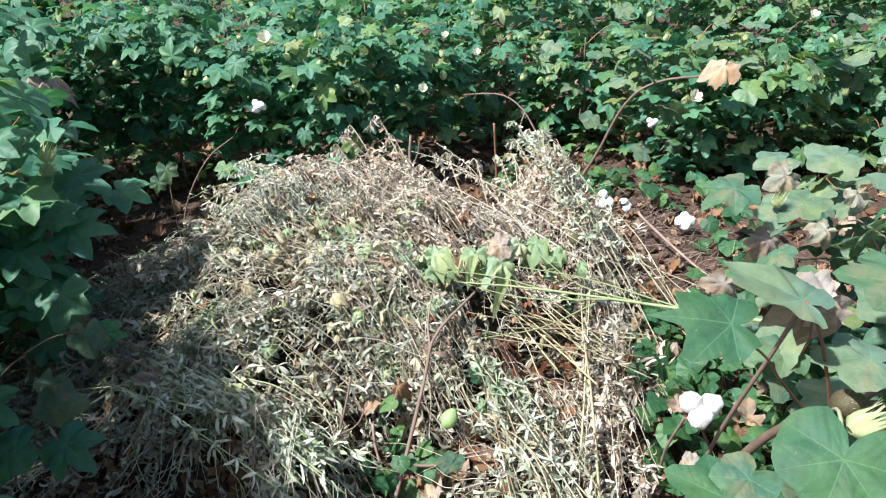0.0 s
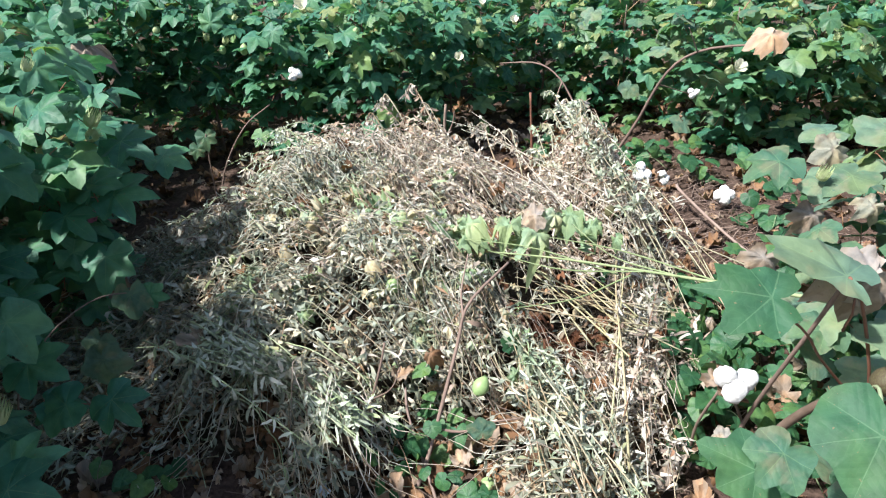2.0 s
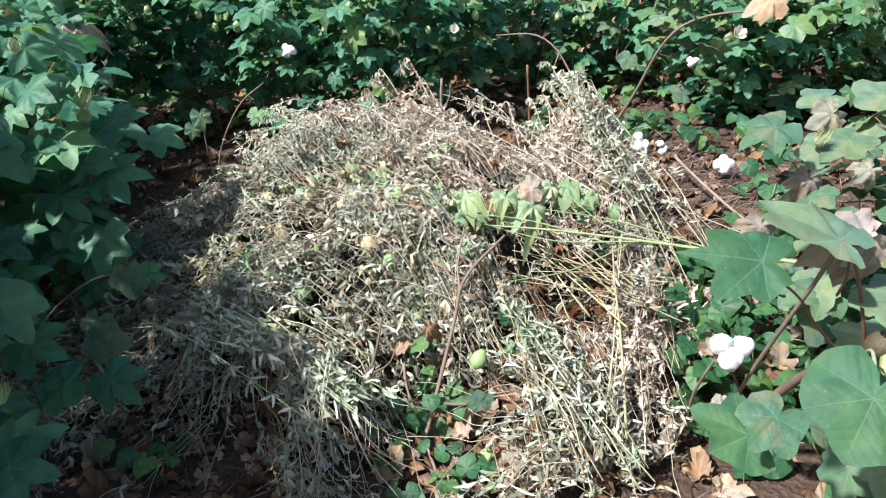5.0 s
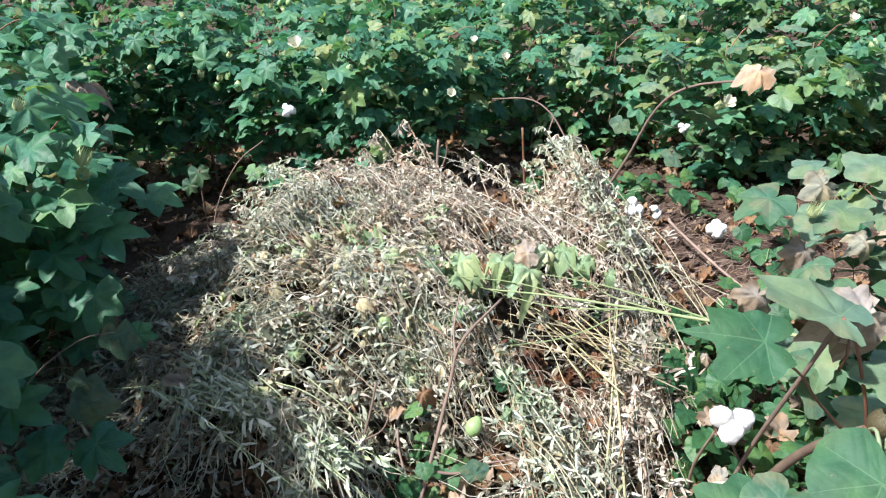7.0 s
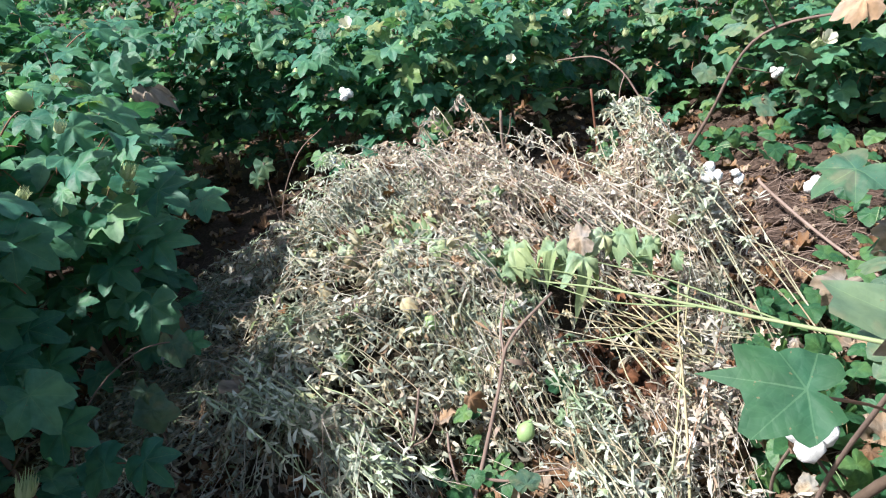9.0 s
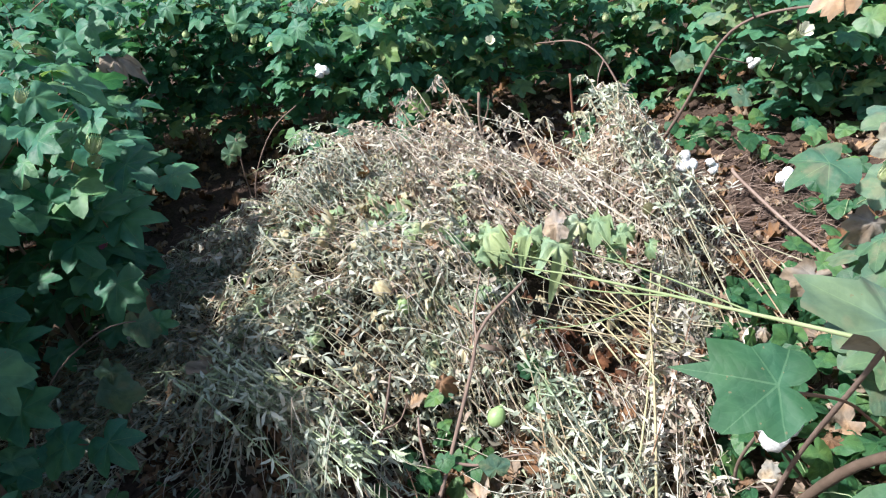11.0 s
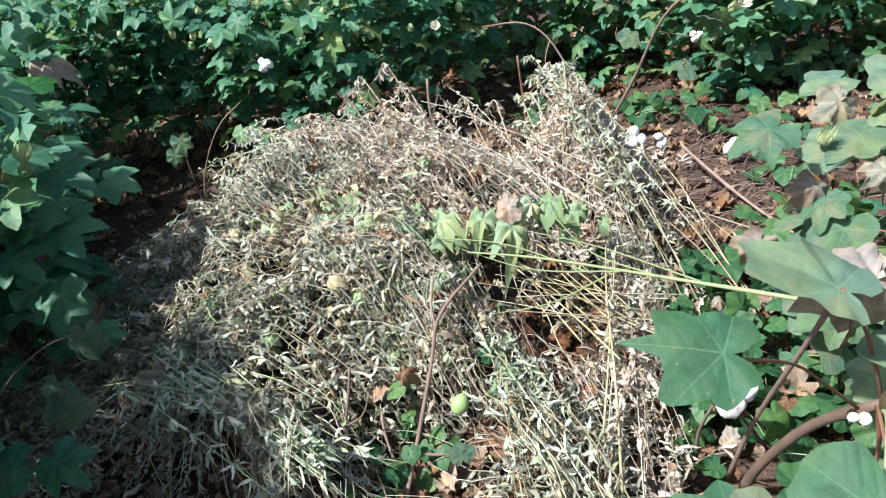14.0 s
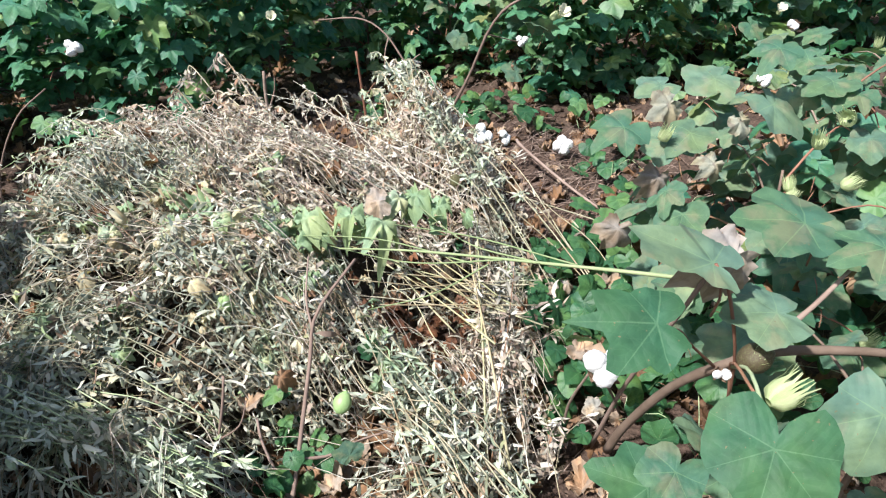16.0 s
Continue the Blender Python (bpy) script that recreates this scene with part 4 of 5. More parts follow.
def cotton_plant(at, height, radius, count, seed, leaves, label, group, low=0.25, size=(0.07, 0.1), extras=1.0, lean=(0, 0), face=0.45, placed=(), tilt=30, old=0.0, dead=0.03, fill=0, canopy=False, droop=-0.35, lime=0.0):
    """A bushy cotton plant: woody stem, branches, palmate leaves on stalks, buds and bolls."""
    rng = np.random.default_rng(seed)
    x0, y0 = at
    plant = thing("cotton_plant", (x0, y0, 0), label, "cotton plant", group)
    top = np.array([lean[0], lean[1], height * 0.93])
    stem = smooth_line([(0, 0, -0.03), (top[0] * 0.3 + rng.normal(0, 0.01), top[1] * 0.3, height * 0.35), (top[0] * 0.7, top[1] * 0.7 + rng.normal(0, 0.01), height * 0.68), top], 12)
    v, f = tube_data(stem, 0.0075, 0.0025, 6, 0, 0.1, rng)
    part("stem", mesh_of("stem", v, f, BARK), plant, label="woody brown stem")
    nodes = []
    n_branch = 9
    for k in range(n_branch):
        u = low * 0.5 + (0.97 - low * 0.5) * (k + 0.5) / n_branch
        i = min(int(u * 11), 10)
        p = stem[i]
        a = k * 2.4 + rng.uniform(-0.4, 0.4)
        reach = radius * (1.05 - 0.45 * u) * rng.uniform(0.75, 1.1)
        d = np.array([math.cos(a), math.sin(a), 0])
        pts = [p, p + d * reach * 0.4 + (0, 0, 0.06), p + d * reach * 0.75 + (0, 0, 0.09), p + d * reach + (0, 0, 0.07)]
        line = smooth_line(pts, 9)
        v, f = tube_data(line, 0.003, 0.0013, 5, 0, 0.1, rng)
        part("branch", mesh_of("branch", v, f, REDSTEM if k % 3 else BARK), plant)
        nodes.append(line)
    for k in range(count):
        u = rng.random() ** 0.75
        z = height * (low + (1.0 - low) * u)
        wide = radius * (0.55 + 0.55 * math.sin(math.pi * min(1, 0.15 + 0.8 * (1 - u) + 0.05)))
        if canopy:
            wide = radius * (0.5 + 0.75 * u) * (1 if u < 0.85 else 0.75)
        r = wide * rng.random() ** 0.4
        a = rng.uniform(0, 2 * math.pi)
        c = stem[min(int((z / height) * 11), 11)]
        p = Vector((c[0] + r * math.cos(a), c[1] + r * math.sin(a), z + rng.normal(0, 0.02)))
        out = Vector((math.cos(a), math.sin(a), 0))
        nor = Vector((0, -0.12, 1)) + out * face * rng.uniform(0.2, 1.4) + Vector(rng.normal(0, 0.24, 3))
        tip = out * 1.0 + Vector(rng.normal(0, 0.55, 3)) + Vector((0, 0, droop))
        s = rng.uniform(*size) * (0.8 if u > 0.9 else 1.0) * (1 if rng.random() > 0.15 else 0.65)
        pick = rng.random()
        kind = DEAD_LEAVES if pick < dead and u < 0.6 else (OLD_LEAVES if pick < dead + old else leaves)
        part("leaf", kind[int(rng.integers(len(kind)))], plant, leaf_pose(p, tip, nor, s))
    if fill:
        verts, faces, uvs, slots = [], [], [], []
        for k in range(fill):
            u = rng.random() ** (0.7 if canopy else 1)
            z = height * (0.12 + 0.8 * u if canopy else 0.06 + 0.86 * u)
            r = radius * (1.12 - 0.35 * u) * rng.random() ** 0.6
            a = rng.uniform(0, 2 * math.pi)
            m = leaf_pose((r * math.cos(a) + top[0] * u, r * math.sin(a) + top[1] * u, z), Vector((math.cos(a), math.sin(a), -0.15)) + Vector(rng.normal(0, 0.6, 3)), Vector((0.3 * math.cos(a), 0.3 * math.sin(a), 1)) + Vector(rng.normal(0, 0.28, 3)), rng.uniform(*size) * rng.uniform(0.65, 0.95))
            co, fs = (FAR_DATA if y0 > 3.8 or x0 < -1.3 else LEAF_DATA)[k % 3]
            b = len(verts)
            verts.extend(map(tuple, co @ np.array(m.to_3x3()).T + np.array(m.translation)))
            uvs.extend(map(tuple, co[:, :2]))
            faces.extend(tuple(i + b for i in f) for f in fs)
            slots.extend([1 if lime and rng.random() < lime else 0] * len(fs))
        tagged(part("inner_foliage", mesh_of("inner_foliage", verts, faces, [GREEN, LIME], True, slots, uvs), plant, label="dense shaded inner leaves"), kind="stuff")
    a = radians(tilt)
    for k, (jx, jy, jz, tx, ty, tz) in enumerate(placed):
        j = Vector((jx - x0, jy - y0, jz))
        t = Vector((tx - jx, ty - jy, tz - jz))
        kind = OLD_LEAVES if old > 0.3 and k % 3 else leaves
        part("leaf", kind[k % len(kind)], plant, leaf_pose(j, t, (0, -math.sin(a), math.cos(a)), t.length))
    for k in range(int(round(extras * rng.uniform(2.5, 5)))):
        line = nodes[int(rng.integers(2, n_branch))]
        p = line[int(rng.integers(5, 9))] + np.array([0, 0, 0.02])
        if extras > 1.5:
            a, u = rng.uniform(-2.9, -0.2), rng.random()
            p = np.array([radius * (1.02 - 0.4 * u) * math.cos(a), radius * (1.02 - 0.4 * u) * math.sin(a), height * (0.62 + 0.36 * u)])
        turn = tuple(rng.uniform(-40, 40, 3))
        if rng.random() < 0.7:
            flower_bud(plant, p, rng.uniform(0.028, 0.04), k, turn)
        else:
            green_boll(plant, p, rng.uniform(0.026, 0.036), k, turn)
    return plant


PLANT_LABEL = "green bushy cotton plant with lobed leaves and buds"
field = {}
rng = np.random.default_rng(5)
ROW = "cotton plants of the field row"
for k in range(16):
    x = -2.75 + 0.38 * k + rng.uniform(-0.06, 0.06)
    gap = 0.3 < x < 0.82
    y = 3.22 + rng.uniform(-0.07, 0.07) + (0.35 if gap else 0) + (0.1 if -0.2 < x < 0.4 else 0)
    h = 0.72 + 0.34 * max(0.0, min(1.0, (-0.9 - x) / 1.6)) + rng.uniform(-0.05, 0.05)
    if x > 0.9:
        h -= 0.1
    # leaf colours go from dark at left to pale at right, following the light
    field[k] = cotton_plant((x, y), h * (0.85 if gap else 1), 0.3, 75 if gap else 122, 100 + k, SUNNY_FIELD if x > 0.25 else (FIELD_LEAVES if x > -0.5 else GREEN_LEAVES), PLANT_LABEL, ROW, low=0.3 if x < 0.3 else 0.1, fill=120 if gap else 170, face=0.16, extras=2.0, canopy=x < 0.3, droop=-0.12, lime=0.5 if x > 0.5 else (0.35 if x > -0.5 else 0.12), dead=0.006, size=(0.058, 0.09))
for k in range(17):
    x = -3.3 + 0.42 * k + rng.uniform(-0.07, 0.07)
    h = 0.76 + 0.5 * max(0.0, min(1.0, (-0.9 - x) / 2.0)) + rng.uniform(-0.05, 0.06)
    cotton_plant((x, 4.05 + rng.uniform(-0.08, 0.08)), h, 0.38, 55, 200 + k, SUNNY_FIELD if x > 0.5 else FIELD_LEAVES, PLANT_LABEL, "cotton plants of the second field row", low=0.5, size=(0.065, 0.095), fill=190, face=0.16, extras=2.0, droop=-0.12, lime=0.4, dead=0.006)


def far_rows():
    """Leaf canopy of the field beyond the second row."""
    rng = np.random.default_rng(77)
    verts, faces, uvs, slots, base = [], [], [], [], 0
    for k in range(6500):
        u = rng.random()
        y = 4.7 + 20 * u ** 2.2
        x = rng.uniform(-1, 1) * (3.2 + (y - 4) * 1.0)
        row = 0.8 * abs(math.sin((y - 4.05) * math.pi / 0.9 + math.pi / 2)) ** 0.6
        z = (0.42 + 0.36 * row * rng.random() ** 0.4) + 0.6 * max(0.0, min(1.0, (-0.9 - x) / 2.2))
        co, fs = FAR_DATA[k % 3]
        m = leaf_pose((x, y, z), Vector(rng.normal(0, 1, 3)) + Vector((0, -0.5, -0.3)), Vector((0, -0.3, 1)) + Vector(rng.normal(0, 0.3, 3)), rng.uniform(0.06, 0.095) * (1 + 0.05 * (y - 4)))
        q = co @ np.array(m.to_3x3()).T + np.array(m.translation)
        verts.extend(map(tuple, q))
        uvs.extend(map(tuple, co[:, :2]))
        faces.extend(tuple(i + base for i in f) for f in fs)
        slots.extend([1 if rng.random() < 0.4 else 0] * len(fs))
        base += len(co)
    return tagged(new("cotton_field", mesh_of("cotton_field", verts, faces, [GREEN, LIME], True, slots, uvs)), "far rows of leafy green cotton plants", "cotton field", kind="stuff")


far_rows()

# plants beside the heap, towards the shade
SIDE = "tall cotton plants beside the heap"
LEFT_A = ((-0.789, 1.766, 0.713, -0.857, 1.741, 0.699), (-0.855, 1.747, 0.677, -0.939, 1.745, 0.676), (-0.881, 1.665, 0.607, -0.809, 1.62, 0.581),
          (-0.826, 1.699, 0.518, -0.863, 1.781, 0.566), (-0.765, 1.773, 0.599, -0.674, 1.731, 0.575), (-0.708, 1.835, 0.535, -0.63, 1.817, 0.522),
          (-0.785, 1.607, 0.377, -0.768, 1.526, 0.32), (-0.788, 1.713, 0.487, -0.675, 1.721, 0.493), (-0.91, 1.536, 0.44, -0.86, 1.547, 0.446), (-0.899, 1.646, 0.675, -0.903, 1.593, 0.645))
LEFT_B = ((-0.685, 1.19, 0.404, -0.606, 1.17, 0.392), (-0.736, 1.274, 0.48, -0.669, 1.307, 0.50), (-0.662, 1.203, 0.298, -0.731, 1.178, 0.283),
          (-0.574, 1.209, 0.305, -0.514, 1.171, 0.278), (-0.557, 0.97, 0.399, -0.489, 0.994, 0.413), (-0.539, 0.931, 0.398, -0.466, 0.926, 0.395))
plant_a = cotton_plant((-1.14, 1.74), 0.86, 0.3, 150, 301, GREEN_LEAVES, "tall dark green cotton plant shading the heap", SIDE, low=0.15, size=(0.075, 0.11), placed=LEFT_A, tilt=26, fill=40, face=0.28)
plant_b = cotton_plant((-1.06, 1.08), 0.98, 0.32, 95, 302, GREEN_LEAVES, "low dark green cotton plant in deep shade", SIDE, low=0.3, size=(0.06, 0.085), placed=LEFT_B, fill=25, lean=(0.2, 0.02))
for k, (x, y, h) in enumerate(((-1.52, 1.5, 1.02), (-1.38, 2.08, 0.82), (-1.68, 2.62, 0.92), (-1.95, 2.05, 1.05), (-2.15, 2.7, 1.1), (-1.6, 0.9, 0.85), (-1.0, 0.8, 1.02), (-2.35, 1.45, 1.1), (-2.6, 2.3, 1.25), (-1.27, 1.3, 1.05), (-2.9, 3.0, 1.3), (-1.5, 0.35, 0.9), (-1.05, 0.3, 0.8))):
    cotton_plant((x, y), h, 0.33, 105 if k < 7 else 70, 310 + k, GREEN_LEAVES, "tall dark green cotton plant shading the heap", SIDE, low=0.25, size=(0.08, 0.115), face=0.3, fill=45 if x > -1.3 else 70, lean=(0.16 if x > -1.25 else 0, 0))

# two unseen plants added left of the view to cast shade on the heap's front
for x, y, h in ((-0.85, 0.98, 0.99), (-0.88, 1.2, 1.0)):
    cotton_plant((x, y), h, 0.25 if y < 1.1 else 0.2, 75 if y < 1.1 else 60, int(900 * y), GREEN_LEAVES, "tall dark green cotton plant shading the heap", SIDE, low=0.5, size=(0.075, 0.105), fill=40 if y < 1.1 else 30)

# ageing plants on the sunny side
SUNNY = "ageing cotton plants beside the heap"
RIGHT_A = ((0.418, 0.948, 0.691, 0.33, 0.966, 0.701), (0.58, 1.113, 0.61, 0.493, 1.173, 0.652), (0.529, 0.889, 0.558, 0.481, 0.832, 0.51),
           (0.445, 0.95, 0.437, 0.378, 0.985, 0.454), (0.46, 0.93, 0.488, 0.418, 0.895, 0.468), (0.687, 1.109, 0.512, 0.612, 1.127, 0.522), (0.859, 1.147, 0.558, 0.779, 1.151, 0.56))
RIGHT_B = ((0.802, 1.568, 0.546, 0.74, 1.532, 0.526), (0.644, 1.52, 0.6, 0.575, 1.496, 0.583), (0.808, 1.241, 0.548, 0.698, 1.274, 0.571),
           (1.04, 1.693, 0.641, 0.984, 1.66, 0.613), (0.991, 1.815, 0.54, 0.907, 1.792, 0.526), (0.846, 1.784, 0.555, 0.778, 1.773, 0.549),
           (1.03, 1.656, 0.538, 1.079, 1.582, 0.496), (1.176, 1.683, 0.559, 1.098, 1.667, 0.55), (1.21, 1.645, 0.544, 1.146, 1.622, 0.531))
DEAD_A = ((0.605, 1.139, 0.592, 0.545, 1.118, 0.566), (0.627, 1.139, 0.593, 0.568, 1.119, 0.569))
DEAD_B = ((0.624, 1.454, 0.434, 0.592, 1.431, 0.394), (0.886, 1.549, 0.566, 0.9, 1.523, 0.536), (0.718, 1.51, 0.494, 0.687, 1.482, 0.461), (0.803, 1.477, 0.527, 0.771, 1.461, 0.508), (0.814, 1.68, 0.556, 0.766, 1.661, 0.534))


def hang_dead(plant, rows):
    o = plant.matrix_basis.translation
    for k, (jx, jy, jz, tx, ty, tz) in enumerate(rows):
        j, t = Vector((jx, jy, jz)) - o, Vector((tx - jx, ty - jy, tz - jz))
        part("leaf", FADED_LEAVES[k % 3], plant, leaf_pose(j, t, (0, -0.77, 0.64), t.length * 0.95), "limp faded brown-grey leaf")


sunny_a = cotton_plant((0.86, 1.05), 0.42, 0.24, 34, 401, OLD_LEAVES, "low ageing cotton plant with large grey-green leaves", SUNNY, low=0.3, size=(0.05, 0.075), extras=0.3)
o = sunny_a.matrix_basis.translation
for k, (jx, jy, jz, tx, ty, tz) in enumerate(RIGHT_A):
    kind = (SPIKED_LEAF, LOPSIDED_OLD, CORDATE_LEAF, BROAD_LEAF, OLD_LEAVES[2], BROAD_OLD[1], OLD_LEAVES[3])[k]
    t = Vector((tx - jx, ty - jy, tz - jz))
    part("leaf", kind, sunny_a, leaf_pose(Vector((jx, jy, jz)) - o, t, (0, -0.5, 0.86) if k in (0, 3, 4) else (0.05, -0.12, 1.0), t.length * (0.94, 0.97, 0.86, 0.95, 0.95, 1.0, 1.0)[k]))
hang_dead(sunny_a, DEAD_A)
part("leaf", BROAD_OLD[2], sunny_a, leaf_pose(Vector((0.672, 0.915, 0.54)) - o, (-0.042, -0.04, -0.055), (-0.2, -0.6, 0.75), 0.08), "limp greyed leaf")
sunny_b = cotton_plant((0.98, 1.52), 0.5, 0.3, 70, 402, OLD_LEAVES, "ageing cotton plant with yellowing and greyed leaves", SUNNY, low=0.25, size=(0.06, 0.085), placed=RIGHT_B, tilt=10, extras=1.2)
hang_dead(sunny_b, DEAD_B)
for k, (x, y, h) in enumerate(((1.35, 1.85, 0.5), (1.5, 1.3, 0.5), (1.7, 1.95, 0.5), (1.2, 0.85, 0.45), (2.0, 1.6, 0.52), (2.4, 1.95, 0.52), (2.2, 1.2, 0.5))):
    cotton_plant((x, y), h, 0.34, 95, 410 + k, OLD_LEAVES if k % 2 == 0 else GREEN_LEAVES, "ageing cotton plant with yellowing and greyed leaves", SUNNY, low=0.12, size=(0.065, 0.09), old=0.4, dead=0.08, fill=50)


# ---- the pulled cotton stalk that lies across the heap ----
stalk = thing("pulled_cotton_stalk", (0, 0, 0), "pulled pale green cotton stalk with limp wilted leaves on the heap", "plant stalk")
part("stem", tube("stem", [(0.66, 1.17, 0.515), (0.602, 1.226, 0.50), (0.483, 1.341, 0.46), (0.27, 1.554, 0.38), (0.119, 1.676, 0.33)], 0.0038, 0.0018, PULLED, 8, 24, 0.09), stalk)
for k, (a, b, c) in enumerate((((0.5, 1.33, 0.465), (0.37, 1.5, 0.43), (0.24, 1.69, 0.36)), ((0.45, 1.37, 0.45), (0.36, 1.53, 0.40), (0.3, 1.74, 0.365)),
                               ((0.4, 1.42, 0.43), (0.25, 1.55, 0.36), (0.1, 1.72, 0.31)), ((0.38, 1.44, 0.41), (0.28, 1.48, 0.33), (0.16, 1.55, 0.26)),
                               ((0.36, 1.46, 0.40), (0.2, 1.66, 0.35), (0.03, 1.78, 0.31)))):
    part("side_stem", tube("side_stem", [a, b, c], 0.0017, 0.001, PULLED, 5, 12, 0.05, k), stalk)
WILT = ((0.061, 1.8, 0.33, 0.065, 1.762, 0.263), (0.152, 1.754, 0.35, 0.143, 1.723, 0.298), (0.216, 1.705, 0.35, 0.214, 1.669, 0.288), (0.301, 1.779, 0.36, 0.292, 1.752, 0.313),
        (0.345, 1.754, 0.34, 0.35, 1.734, 0.305), (-0.01, 1.781, 0.32, -0.033, 1.75, 0.266), (-0.108, 1.854, 0.31, -0.1, 1.825, 0.259), (0.025, 1.76, 0.29, 0.03, 1.735, 0.247),
        (-0.142, 2.03, 0.31, -0.12, 2.001, 0.26), (-0.247, 1.814, 0.22, -0.287, 1.788, 0.176), (-0.222, 1.892, 0.29, -0.255, 1.869, 0.251), (0.26, 1.763, 0.37, 0.239, 1.75, 0.348))
for k, r in enumerate(WILT):
    t = Vector(r[3:]) - Vector(r[:3])
    part("leaf", WILTED_LEAVES[k % 3], stalk, leaf_pose(Vector(r[:3]) + Vector((0, 0.0, 0.01)), (t.x * 3 + 0.03 * (k % 3 - 1), -0.1, -0.015), (0.4 * (k % 3 - 1), -0.5, 0.85), max(0.05, t.length) * (0.9 + 0.1 * (k % 4))), "limp pale green wilted leaf")


rng = np.random.default_rng(64)
for k in range(18):
    r = WILT[k % len(WILT)]
    p = Vector(r[:3]) + Vector((rng.normal(0, 0.035), rng.normal(0, 0.025), rng.uniform(-0.03, 0.005)))
    part("leaf", WILTED_LEAVES[(k + 1) % 3], stalk, leaf_pose(p, Vector((*rng.normal(0, 0.7, 2), -0.5)), Vector((rng.normal(0, 0.6), -0.5, 0.8)), rng.uniform(0.032, 0.052)), "limp pale green wilted leaf")


def lone_leaf(name, kind, r, label, category, normal=(0, -0.6, 0.8), grow=1.0, group=""):
    t = Vector(r[3:]) - Vector(r[:3])
    ob = new(name, kind)
    ob.matrix_basis = leaf_pose(Vector(r[:3]), t, normal, t.length * grow)
    return tagged(ob, label, category, group)


CRISP = "curled dry brown cotton leaf lying on the heap"
for k, r in enumerate(((0.215, 1.746, 0.385, 0.172, 1.75, 0.375), (-0.241, 1.665, 0.2, -0.271, 1.688, 0.22), (-0.335, 1.66, 0.19, -0.371, 1.649, 0.185), (-0.027, 1.486, 0.18, -0.002, 1.471, 0.17), (-0.082, 1.738, 0.235, -0.017, 1.725, 0.222), (-0.42, 1.95, 0.33, -0.38, 1.96, 0.33), (-0.35, 2.15, 0.33, -0.31, 2.13, 0.33))):
    if k:
        r = (r[0] + 0.008, r[1] - 0.03, r[2] + 0.03, r[3] + 0.008, r[4] - 0.03, r[5] + 0.03)
    lone_leaf("dry_leaf", FADED_LEAVES[1] if k == 0 else DEAD_LEAVES[k % 4], r, CRISP, "leaf", grow=1.1, group="dry leaves on the heap")


lone_leaf("green_leaf", SPIKED_LEAF, (0.155, 1.49, 0.2, 0.15, 1.5, 0.255), "single pale green leaf standing among withered stalks", "leaf", (0.25, -0.9, 0.3), 0.8, "fresh leaves on the heap")
lone_leaf("green_leaf", BROAD_OLD[0], (0.09, 1.32, 0.12, 0.085, 1.33, 0.165), "single spotted green leaf in the hollow of the heap", "leaf", (0.1, -0.8, 0.6), 0.8, "fresh leaves on the heap")
rng = np.random.default_rng(37)
for k in range(34):
    x, y = rng.uniform(0.5, 1.0), rng.uniform(1.28, 1.9)
    ob = new("dry_leaf", (DEAD_LEAVES, FADED_LEAVES)[k % 2][k % 3])
    ob.matrix_basis = leaf_pose(Vector((x, y, rng.uniform(0.03, 0.12))), Vector((*rng.normal(0, 1, 2), -0.4)), Vector((0, -0.4, 1)) + Vector(rng.normal(0, 0.4, 3)), rng.uniform(0.025, 0.045))
    tagged(ob, "curled dry leaf caught among the creeping weeds", "leaf", "dry leaves among the creeping weeds")


# ---- bolls dropped on the heap ----
def fallen_boll(at, size, turn, label, dull=False):
    ob = new("green_cotton_boll", DULL_BOLL_MESH if dull else BOLL_MESH)
    ob.matrix_basis = Matrix.Translation(at) @ pose(0, 0, 0, *turn) @ Matrix.Scale(size * 0.5, 4)
    part("bract_cup", BRACTS[0], ob, pose(0, 0, -0.95) @ Matrix.Scale(0.62, 4), "small dry bracts")
    return tagged(ob, label, "cotton boll", "green bolls on the heap")


fallen_boll((-0.115, 1.612, 0.285), 0.038, (25, 10, 0), "unripe green cotton boll resting on withered weeds")
fallen_boll((0.087, 1.42, 0.152), 0.036, (-30, 35, 0), "unripe green cotton boll resting on withered weeds")
fallen_boll((0.436, 2.035, 0.248), 0.036, (20, -20, 0), "dull brown-green cotton boll among dry stalks", True)
fallen_boll((0.1, 1.265, 0.03), 0.032, (60, 10, 0), "small yellowish cotton boll on the soil")


# ---- bare sticks ----
def stick(lines, label, name="dry_branch", mat=DRYWOOD):
    ob = thing(name, lines[0][0][0], label, "branch")
    o = Vector(lines[0][0][0])
    for k, (pts, r0, r1) in enumerate(lines):
        part("main_twig" if k == 0 else "side_twig", tube("twig", [tuple(Vector(p) - o) for p in pts], r0, r1, mat, 6, None, 0.12, k + 3), ob)
    return ob


stick([([(-0.05, 1.264, 0.0), (-0.02, 1.33, 0.06), (0.033, 1.483, 0.2), (0.061, 1.539, 0.28), (0.149, 1.629, 0.33)], 0.0055, 0.003),
       ([(-0.006, 1.36, 0.085), (0.05, 1.365, 0.075), (0.108, 1.366, 0.10), (0.17, 1.36, 0.12)], 0.0034, 0.002),
       ([(0.05, 1.52, 0.25), (0.045, 1.56, 0.3), (0.06, 1.62, 0.36)], 0.003, 0.0016),
       ([(-0.05, 1.271, 0.01), (0.0, 1.235, 0.012), (0.06, 1.2, 0.01)], 0.0045, 0.003)], "bare forked brown branch leaning on the heap")
